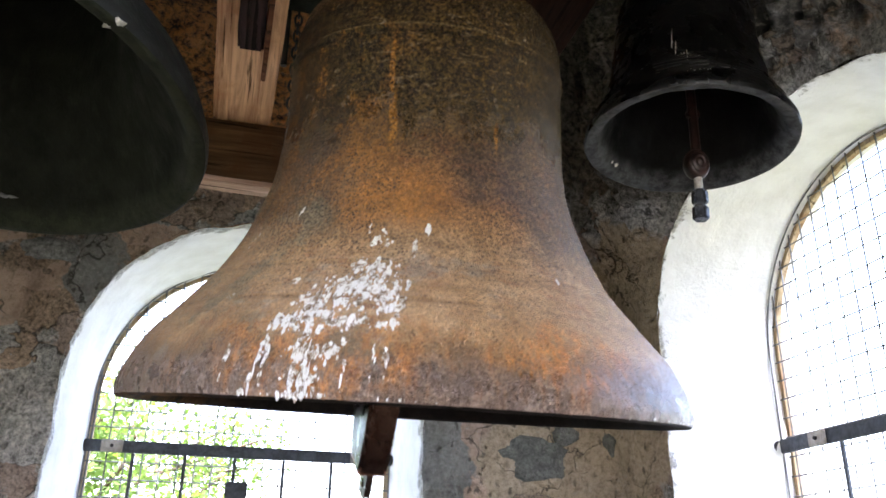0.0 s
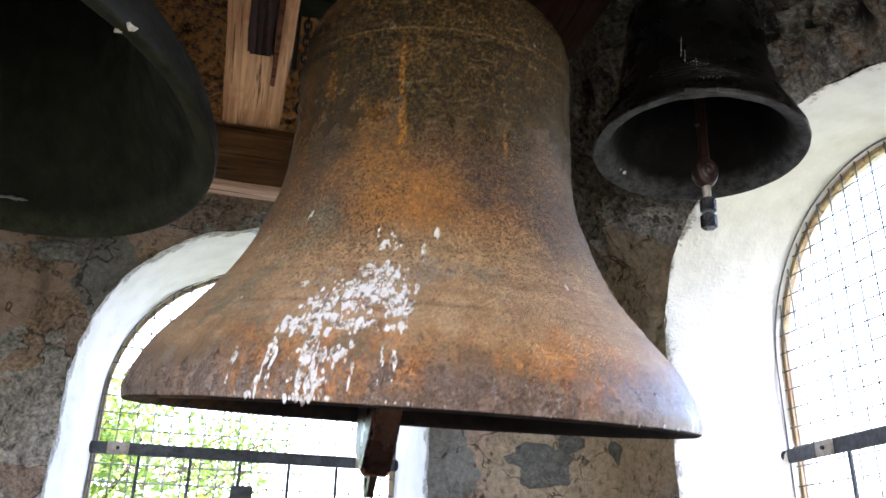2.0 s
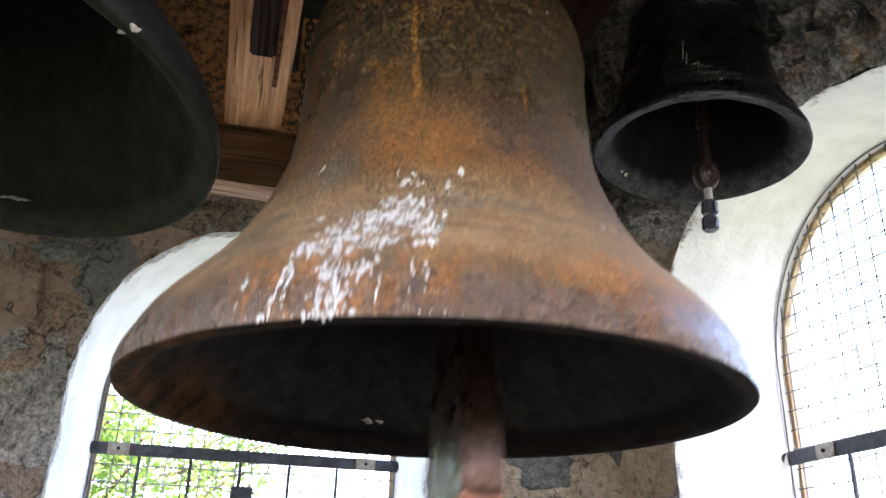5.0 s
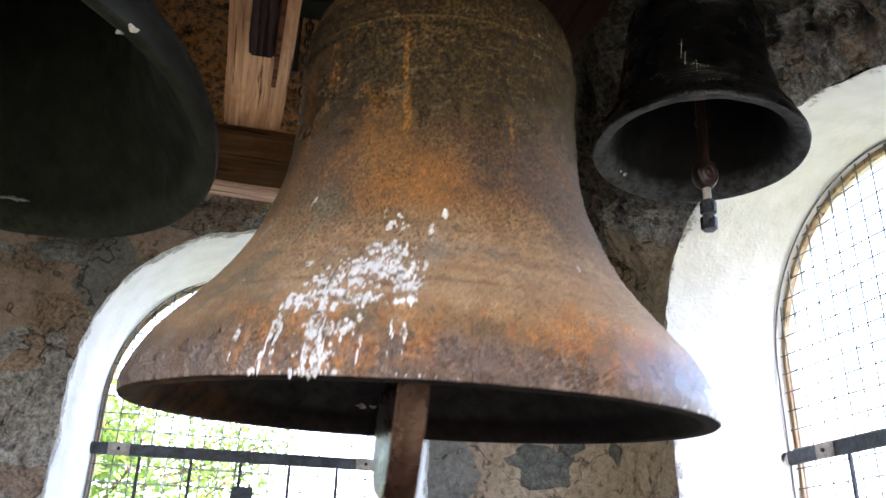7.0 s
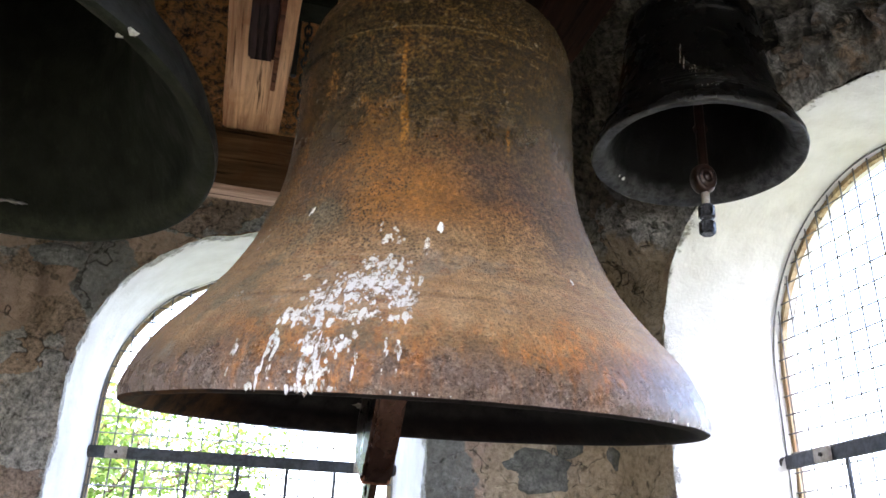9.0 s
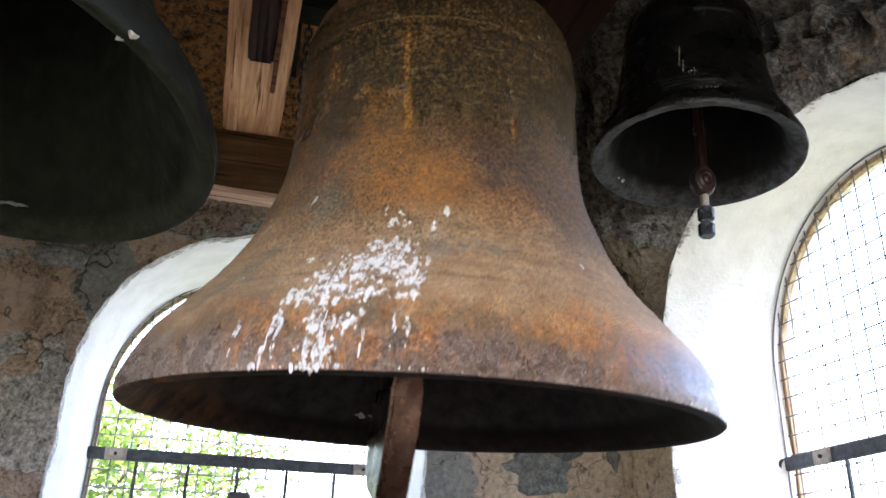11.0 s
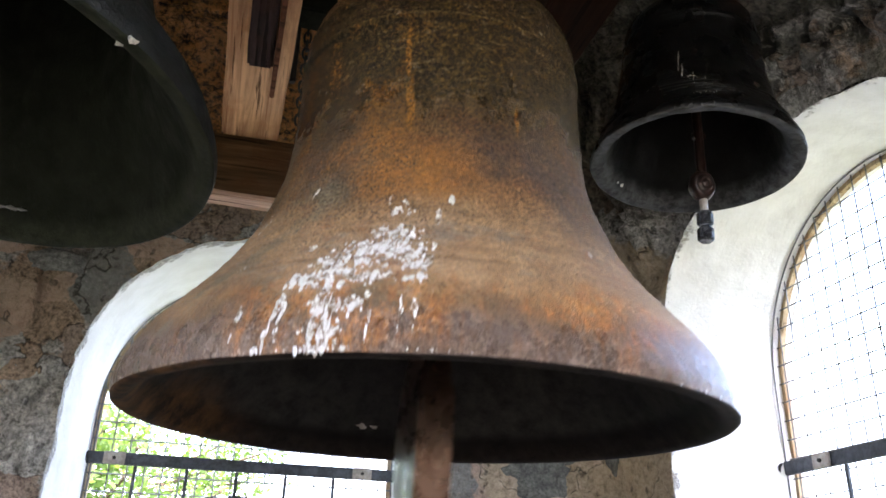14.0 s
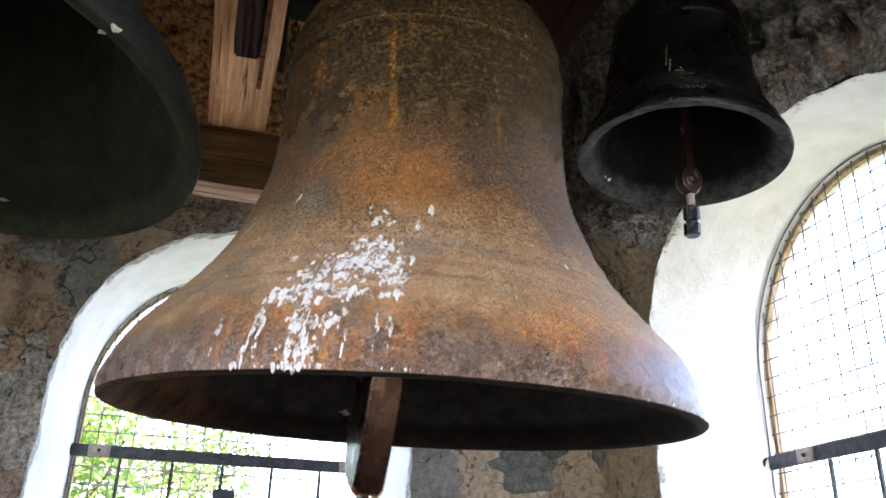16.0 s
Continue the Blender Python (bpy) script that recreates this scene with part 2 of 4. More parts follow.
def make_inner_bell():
    n = Nodes("shade_dark_inner_bell", 0.85, 0.0)
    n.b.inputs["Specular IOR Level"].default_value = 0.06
    # the hollow's shade is put into near-black colours, the lip's underside too
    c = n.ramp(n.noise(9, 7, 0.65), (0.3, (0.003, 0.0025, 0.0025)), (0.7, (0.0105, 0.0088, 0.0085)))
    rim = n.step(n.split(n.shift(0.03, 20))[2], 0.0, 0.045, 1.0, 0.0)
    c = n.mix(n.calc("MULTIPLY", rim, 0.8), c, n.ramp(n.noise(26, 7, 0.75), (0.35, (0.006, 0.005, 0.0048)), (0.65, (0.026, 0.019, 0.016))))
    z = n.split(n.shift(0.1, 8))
    # paler band above the lip: light reaching in, put into the colour
    lit_band = n.calc("MULTIPLY", n.step(n.split()[2], 0.035, 0.06), n.step(z[2], 0.12, 0.3, 0.6, 0.0))
    c = n.mix(lit_band, c, n.ramp(n.noise(22, 7, 0.75), (0.35, (0.012, 0.011, 0.0105)), (0.5, (0.028, 0.026, 0.025)), (0.65, (0.042, 0.039, 0.036))))
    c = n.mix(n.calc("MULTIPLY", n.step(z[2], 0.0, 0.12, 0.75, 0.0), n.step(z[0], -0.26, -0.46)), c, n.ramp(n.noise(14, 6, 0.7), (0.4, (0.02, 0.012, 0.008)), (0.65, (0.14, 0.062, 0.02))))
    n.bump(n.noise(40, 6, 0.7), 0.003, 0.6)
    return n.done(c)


def make_masonry():
    n = Nodes("rough_plastered_rubble", 0.93)
    p = n.shift(0.4, 5)
    cell = n.cells(2.6, n.vec((1, 1, 1.5), (0.3, 0, 0.2), p), "F1", "Color")
    hue = n.split(cell)
    grain = n.noise(34, 8, 0.72)
    fine = n.noise(140, 4, 0.7)
    mortar = n.ramp(grain, (0.32, (0.15, 0.145, 0.13)), (0.5, (0.44, 0.425, 0.39)), (0.68, (0.66, 0.64, 0.6)))
    buff = n.ramp(grain, (0.28, (0.22, 0.15, 0.1)), (0.5, (0.44, 0.32, 0.225)), (0.75, (0.6, 0.46, 0.34)))
    pink = n.ramp(grain, (0.28, (0.22, 0.155, 0.12)), (0.75, (0.5, 0.39, 0.31)))
    c = n.mix(n.step(n.calc("ADD", n.calc("MULTIPLY", hue[0], 0.5), n.noise(3.2, 6, 0.65)), 0.82, 0.9), mortar, buff)
    c = n.mix(n.step(n.calc("ADD", n.calc("MULTIPLY", hue[1], 0.5), n.noise(4.1, 6, 0.65)), 0.86, 0.92), c, pink)
    c = n.mix(1.0, c, n.ramp(n.noise(75, 7, 0.75), (0.38, (0.5, 0.49, 0.48)), (0.5, (1.1, 1.1, 1.1)), (0.62, (1.55, 1.53, 1.5))), "MULTIPLY")
    # bare pinkish plaster left between bands of grey mortar
    q = n.shift(0.22, 7)
    pinkish = n.ramp(n.noise(24, 8, 0.7), (0.3, (0.42, 0.27, 0.19)), (0.5, (0.66, 0.48, 0.36)), (0.72, (0.76, 0.6, 0.48)))
    for place, size in (((-0.93, FRONT_Y, EYE + 0.92), (0.26, 0.6, 0.19)), ((-1.0, FRONT_Y, EYE + 1.25), (0.3, 0.6, 0.14)), ((-0.68, FRONT_Y, EYE + 1.04), (0.16, 0.6, 0.06)),
                        ((-0.35, FRONT_Y, EYE + 1.25), (0.22, 0.6, 0.07)), ((1.02, FRONT_Y, EYE + 0.45), (0.12, 0.6, 0.14)), ((1.45, FRONT_Y, EYE + 1.1), (0.14, 0.6, 0.4)), ((1.5, FRONT_Y, EYE + 0.5), (0.15, 0.6, 0.2)), ((1.2, FRONT_Y, EYE + 0.34), (0.32, 0.6, 0.08))):
        c = n.mix(n.calc("MULTIPLY", n.step(n.near(place, size, q), 0.25, 0.4), n.step(n.noise(60, 6, 0.75), 0.36, 0.46, 0.45, 0.95)), c, pinkish)
    # ochre render beside the side arch, grey render on the pier's edge, buff rubble across it
    ochre = n.ramp(n.noise(38, 8, 0.72), (0.3, (0.2, 0.145, 0.09)), (0.48, (0.54, 0.42, 0.28)), (0.7, (0.72, 0.6, 0.43)))
    grey = n.ramp(n.noise(42, 8, 0.72), (0.3, (0.16, 0.16, 0.145)), (0.5, (0.3, 0.3, 0.275)), (0.72, (0.44, 0.44, 0.41)))
    rosy = n.ramp(n.noise(30, 8, 0.72), (0.3, (0.3, 0.2, 0.14)), (0.5, (0.6, 0.43, 0.32)), (0.72, (0.72, 0.56, 0.44)))
    for place, size, tint in (((1.03, FRONT_Y, EYE + 0.42), (0.13, 0.5, 0.34), rosy), ((1.38, FRONT_Y, EYE + 0.45), (0.5, 0.6, 0.34), ochre), ((RIGHT_X, 2.95, EYE + 0.9), (0.5, 0.42, 0.75), ochre),
                              ((0.86, FRONT_Y, EYE + 0.4), (0.16, 0.5, 0.4), grey),
                              ((-1.15, FRONT_Y, EYE + 0.45), (0.5, 0.5, 0.36), grey), ((-0.5, FRONT_Y, EYE + 1.1), (0.14, 0.5, 0.22), grey)):
        c = n.mix(n.calc("MULTIPLY", n.step(n.near(place, size, q), 0.2, 0.34), n.step(n.noise(50, 6, 0.75), 0.34, 0.46, 0.5, 0.95)), c, tint)
    # brown masonry high up: colour lightened as lit at left, darkened for shade right
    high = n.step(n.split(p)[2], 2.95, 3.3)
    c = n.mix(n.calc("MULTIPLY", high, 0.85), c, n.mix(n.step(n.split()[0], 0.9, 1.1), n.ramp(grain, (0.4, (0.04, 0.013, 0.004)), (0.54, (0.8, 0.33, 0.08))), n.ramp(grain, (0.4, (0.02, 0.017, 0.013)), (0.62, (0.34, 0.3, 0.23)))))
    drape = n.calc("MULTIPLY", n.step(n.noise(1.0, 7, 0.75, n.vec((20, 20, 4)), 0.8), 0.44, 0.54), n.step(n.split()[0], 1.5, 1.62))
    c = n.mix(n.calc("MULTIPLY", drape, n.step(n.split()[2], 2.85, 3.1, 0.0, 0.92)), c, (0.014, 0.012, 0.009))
    edge = n.cells(2.6, n.vec((1, 1, 1.5), (0.3, 0, 0.2), p), "DISTANCE_TO_EDGE")
    crack = n.calc("MULTIPLY", n.step(edge, 0.0, 0.018, 1.0, 0.0), n.step(n.noise(6, 4), 0.44, 0.54))
    c = n.mix(n.calc("MULTIPLY", crack, 0.8), c, (0.045, 0.038, 0.03))
    holes = n.calc("MULTIPLY", n.step(n.cells(24, n.vec((1, 1, 0.55), (0, 0, 0), n.shift(0.06, 20))), 0.12, 0.26, 1.0, 0.0), n.step(n.noise(4.2, 3), 0.4, 0.52))
    c = n.mix(n.calc("MULTIPLY", holes, 0.55), c, (0.04, 0.034, 0.028))
    n.bump(n.calc("SUBTRACT", n.calc("ADD", n.calc("ADD", grain, n.noise(14, 8, 0.72)), n.calc("MULTIPLY", fine, 0.35)), n.calc("MULTIPLY", n.calc("MAXIMUM", crack, holes), 1.0)), 0.045, 1.0)
    return n.done(c)


def make_stone(name, dark, pale, scale=20):
    n = Nodes(name, 0.88)
    c = n.ramp(n.noise(scale, 8, 0.7), (0.3, dark), (0.7, pale))
    c = n.mix(n.step(n.noise(5, 4), 0.55, 0.75, 0, 0.5), c, tuple(v * 1.3 for v in pale))
    c = n.mix(1.0, c, n.ramp(n.noise(scale * 3, 7, 0.75), (0.36, (0.45, 0.44, 0.42)), (0.5, (1.0, 1.0, 1.0)), (0.64, (1.5, 1.5, 1.45))), "MULTIPLY")
    n.bump(n.calc("ADD", n.noise(scale * 1.5, 8, 0.75), n.calc("MULTIPLY", n.noise(120, 3), 0.3)), 0.025, 1.0)
    return n.done(c)


def make_whitewash(axis, face, wear):
    """Whitewash, worn through to gritty mortar along the edge that meets the room's face."""
    n = Nodes("old_whitewashed_plaster", 0.85)
    c = n.ramp(n.noise(7, 7, 0.65), (0.3, (0.7, 0.69, 0.665)), (0.6, (0.82, 0.815, 0.8)))
    dirt = n.step(n.cells(13, n.shift(0.2, 8)), 0.03, 0.09, 1.0, 0.0)
    c = n.mix(n.calc("MULTIPLY", dirt, n.step(n.noise(3.1, 3), 0.5, 0.7, 0, 0.5)), c, (0.36, 0.34, 0.3))
    deep = n.calc("ADD", n.split()[axis], n.calc("ADD", n.calc("MULTIPLY", n.noise(11, 7, 0.75), 0.3), n.calc("MULTIPLY", n.noise(48, 5, 0.78), 0.14)))
    worn = n.step(deep, face + wear, face + wear + 0.04, 1.0, 0.0)
    c = n.mix(n.calc("MULTIPLY", worn, 0.9), c, n.ramp(n.noise(55, 7, 0.75), (0.35, (0.1, 0.09, 0.075)), (0.65, (0.5, 0.47, 0.42))))
    n.bump(n.calc("SUBTRACT", n.calc("ADD", n.noise(12, 7, 0.65), n.calc("MULTIPLY", n.noise(70, 4), 0.3)), n.calc("MULTIPLY", worn, 0.5)), 0.014, 0.7)
    return n.done(c)


def make_wood(name, dark, pale, along, rough=0.75):
    n = Nodes(name, rough)
    n.b.inputs["Specular IOR Level"].default_value = 0.06
    s = [22, 22, 22]
    s[along] = 1.1
    g = n.noise(1.6, 8, 0.68, n.vec(s), 0.6)
    c = n.ramp(g, (0.35, dark), (0.5, tuple((a + b) / 2 for a, b in zip(dark, pale))), (0.62, pale))
    s2 = [60, 60, 60]
    s2[along] = 1.6
    crack = n.step(n.noise(1.0, 5, 0.65, n.vec(s2)), 0.57, 0.62)
    c = n.mix(n.calc("MULTIPLY", crack, 0.85), c, tuple(v * 0.25 for v in dark))
    c = n.mix(n.step(n.noise(7, 6, 0.65), 0.48, 0.66, 0, 0.7), c, (pale[0] * 0.6, pale[1] * 0.45, pale[2] * 0.38))
    n.bump(n.calc("SUBTRACT", g, crack), 0.004, 0.7)
    return n.done(c)


def make_metal(name, dark, pale, rough, metal):
    n = Nodes(name, rough, metal)
    c = n.ramp(n.noise(30, 7, 0.75), (0.4, dark), (0.6, pale))
    n.bump(n.noise(90, 5, 0.7), 0.0015, 0.6)
    return n.done(c, n.step(n.noise(18, 4), 0.3, 0.7, rough - 0.1, rough + 0.12))


def make_droppings():
    n = Nodes("dried_droppings", 0.85)
    t = n.t.nodes.new("ShaderNodeNewGeometry")
    c = n.ramp(n.calc("ADD", n.noise(85, 7, 0.8), n.calc("MULTIPLY", t.outputs["Random Per Island"], 0.16)), (0.47, (0.22, 0.13, 0.07)), (0.53, (0.5, 0.43, 0.33)), (0.58, (0.9, 0.89, 0.85)))
    n.bump(n.noise(150, 6, 0.75), 0.008, 1.0)
    return n.done(c)


def make_leaf():
    n = Nodes("spring_leaves", 0.6)
    t = n.t.nodes.new("ShaderNodeNewGeometry")
    c = n.ramp(t.outputs["Random Per Island"], (0.0, (0.04, 0.08, 0.016)), (0.5, (0.08, 0.14, 0.03)), (1.0, (0.12, 0.18, 0.05)))
    n.put(n.b.inputs["Transmission Weight"], 0.0)
    leaf = n.done(c)
    tr = n.t.nodes.new("ShaderNodeBsdfTranslucent")
    n.put(tr.inputs["Color"], n.mix(0.5, c, (0.2, 0.34, 0.04)))
    m = n.t.nodes.new("ShaderNodeMixShader")
    m.inputs[0].default_value = 0.5
    n.put(m.inputs[1], n.b.outputs[0]), n.put(m.inputs[2], tr.outputs[0])
    n.put(n.t.nodes["Material Output"].inputs["Surface"], m.outputs[0])
    return leaf


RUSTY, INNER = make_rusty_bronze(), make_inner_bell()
GREENISH = make_dark_bronze("green_black_bronze", (0.0045, 0.0055, 0.005), (0.012, 0.0145, 0.0135), 0.5)
GREENISH_IN = make_dark_bronze("green_black_bronze_inside", (0.0042, 0.005, 0.0032), (0.011, 0.0125, 0.0085), 0.75, 2.2, 0.0)
BLACKISH = make_dark_bronze("black_bronze", (0.0015, 0.0015, 0.0017), (0.006, 0.0065, 0.007), 0.26)
BLACKISH_IN = make_dark_bronze("black_bronze_inside", (0.003, 0.003, 0.003), (0.0115, 0.012, 0.0125), 0.6, 7.0, 0.0)
FRONT_Y, FRONT_GRILLE = 3.16, 3.88
RIGHT_X, RIGHT_GRILLE = 1.66, 2.16
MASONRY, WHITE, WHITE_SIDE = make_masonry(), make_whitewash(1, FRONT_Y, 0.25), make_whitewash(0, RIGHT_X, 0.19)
SLATE = make_stone("blue_grey_stone", (0.16, 0.165, 0.155), (0.4, 0.4, 0.38))
GREY_STONE = make_stone("dark_grey_stone", (0.07, 0.072, 0.062), (0.2, 0.2, 0.175))
BUFF = make_stone("buff_stone", (0.17, 0.125, 0.09), (0.4, 0.3, 0.22))
PALE_WOOD = make_wood("pale_sawn_timber", (0.25, 0.11, 0.055), (0.72, 0.43, 0.245), 1)
LIT_EDGE_PEG_WOOD = make_wood("pale_lit_edge_and_peg", (0.25, 0.14, 0.1), (0.62, 0.42, 0.32), 0)
BROWN_WOOD = make_wood("old_brown_timber", (0.04, 0.02, 0.01), (0.13, 0.07, 0.035), 0)
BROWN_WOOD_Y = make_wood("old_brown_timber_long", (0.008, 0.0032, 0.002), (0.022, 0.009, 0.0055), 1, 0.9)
RED_WOOD = make_wood("reddish_timber", (0.07, 0.025, 0.015), (0.17, 0.07, 0.04), 0)
DARK_WOOD = make_wood("sooty_timber", (0.02, 0.012, 0.012), (0.07, 0.042, 0.04), 1)
FRAME_WOOD = make_wood("weathered_arch_timber", (0.3, 0.22, 0.13), (0.55, 0.43, 0.28), 2)
IRON = make_metal("dark_painted_iron", (0.03, 0.034, 0.042), (0.07, 0.08, 0.095), 0.5, 0.3)
WIRE = make_metal("grey_wire", (0.1, 0.1, 0.1), (0.2, 0.2, 0.2), 0.5, 0.6)
PLATE = make_metal("dull_zinc_plate", (0.25, 0.22, 0.19), (0.45, 0.41, 0.37), 0.5, 0.3)
CLAPPER_RUST = make_metal("rust_brown_clapper", (0.05, 0.026, 0.018), (0.09, 0.055, 0.042), 0.3, 0.85)
CLAPPER_END = make_metal("orange_worn_iron", (0.06, 0.024, 0.015), (0.4, 0.155, 0.08), 0.42, 0.4)
CLAPPER_WORN = make_metal("worn_grey_steel", (0.3, 0.28, 0.28), (0.5, 0.49, 0.5), 0.42, 0.5)
DARK_RUST = make_metal("dark_red_rust", (0.008, 0.004, 0.003), (0.035, 0.014, 0.01), 0.45, 0.4)
BLACK_IRON = make_metal("black_iron", (0.008, 0.007, 0.007), (0.028, 0.024, 0.021), 0.5, 0.3)
LIME = make_stone("pale_lime", (0.5, 0.49, 0.46), (0.72, 0.71, 0.67))
DROPPINGS, LEAF = make_droppings(), make_leaf()
BARK = make_wood("tree_bark", (0.05, 0.04, 0.03), (0.16, 0.13, 0.1), 2, 0.95)
BOARDS = make_wood("dark_ceiling_boards", (0.03, 0.02, 0.014), (0.1, 0.065, 0.04), 0)
FLOOR = make_stone("dusty_floor_boards", (0.035, 0.028, 0.02), (0.08, 0.064, 0.048), 9)
GRASS = make_stone("meadow", (0.03, 0.038, 0.016), (0.06, 0.07, 0.03), 2)


# ---- builders ----
def part(name, bm, material, parent=None, label="", smooth=False):
    me = bpy.data.meshes.new(name)
    bm.to_mesh(me)
    bm.free()
    me.materials.append(material)
    if smooth:
        me.polygons.foreach_set("use_smooth", [True] * len(me.polygons))
    ob = new(name, me)
    ob.parent = parent
    return tagged(ob, label)


def mesh_part(name, verts, faces, material, parent=None, label="", smooth=False):
    me = bpy.data.meshes.new(name)
    me.from_pydata([tuple(v) for v in verts], [], faces)
    me.materials.append(material)
    if smooth:
        me.polygons.foreach_set("use_smooth", [True] * len(me.polygons))
    me.update()
    ob = new(name, me)
    ob.parent = parent
    return tagged(ob, label)


def box(x0, y0, z0, x1, y1, z1, bevel=0.004, wobble=0.0, cuts=0, bm=None):
    """A bevelled block, its long edges uneven when wobble is given."""
    b = bmesh.new()
    bmesh.ops.create_cube(b, size=1)
    if cuts:
        d = (x1 - x0, y1 - y0, z1 - z0)
        k = d.index(max(d))
        es = [e for e in b.edges if abs((e.verts[0].co - e.verts[1].co)[k]) > 0.5]
        bmesh.ops.subdivide_edges(b, edges=es, cuts=cuts)
    for v in b.verts:
        v.co = Vector((x0 + (v.co.x + 0.5) * (x1 - x0), y0 + (v.co.y + 0.5) * (y1 - y0), z0 + (v.co.z + 0.5) * (z1 - z0)))
    if wobble:
        for v in b.verts:
            v.co += noise.noise_vector(v.co * 5) * wobble
    if bevel:
        es = [e for e in b.edges if e.is_manifold and e.calc_face_angle() > 0.6]
        bmesh.ops.bevel(b, geom=es, offset=bevel, segments=2, affect="EDGES")
    if bm is None:
        return b
    me = bpy.data.meshes.new("tmp")
    b.to_mesh(me), b.free()
    bm.from_mesh(me)
    bpy.data.meshes.remove(me)
    return bm


def rod_between(a, b, r, sides=8, bm=None):
    bm = bm or bmesh.new()
    a, b = Vector(a), Vector(b)
    m = Matrix.Translation((a + b) / 2) @ (b - a).to_track_quat("Z", "Y").to_matrix().to_4x4()
    bmesh.ops.create_cone(bm, cap_ends=True, segments=sides, radius1=r, radius2=r, depth=(b - a).length, matrix=m)
    return bm


def smooth_profile(points, steps=6):
    """A denser profile through the given (radius, height) points (Catmull-Rom)."""
    out = []
    n = len(points)
    for i in range(n - 1):
        p0, p1, p2, p3 = (Vector(points[max(0, min(n - 1, i + k))]) for k in (-1, 0, 1, 2))
        for s in range(steps):
            t = s / steps
            out.append(0.5 * ((2 * p1) + (p2 - p0) * t + (2 * p0 - 5 * p1 + 4 * p2 - p3) * t * t + (3 * p1 - p0 - 3 * p2 + p3) * t ** 3))
    out.append(Vector(points[-1]))
    return [(p[0], p[1]) for p in out]


def lathe(profile, sides=128, rough=0.0, seed=0.0, scale=9.0):
    """Vertices and faces of a profile turned round z; rough pushes it about a little."""
    verts, faces = [], []
    for r, z in profile:
        for i in range(sides):
            a = 2 * math.pi * i / sides
            p = Vector((r * math.cos(a), r * math.sin(a), z))
            if rough:
                k = rough * noise.fractal(p * scale + Vector((seed, 0, 0)), 1.0, 2.0, 4)
                p += Vector((math.cos(a) * k, math.sin(a) * k, k * 0.4))
            verts.append(p)
    for j in range(len(profile) - 1):
        for i in range(sides):
            k = (i + 1) % sides
            faces.append((j * sides + i, j * sides + k, (j + 1) * sides + k, (j + 1) * sides + i))
    return verts, faces


# ---- the belfry: walls with arched openings ----
TOP = 4.5
LEFT_X, BACK_Y = -1.55, -0.75


def outline(mid, half, sill, spring, rise, power, jamb=26, arch=60):
    """An arched opening's edge as (along, height), up one jamb, over the arch, down the other."""
    pts = [(mid - half, sill + (spring - sill) * i / jamb) for i in range(jamb)]
    for i in range(arch + 1):
        a = math.pi - math.pi * i / arch
        c, s = math.cos(a), math.sin(a)
        pts.append((mid + half * math.copysign(abs(c) ** (2 / power), c), spring + rise * abs(s) ** (2 / power)))
    pts += [(mid + half, spring - (spring - sill) * i / jamb) for i in range(1, jamb + 1)]
    return pts


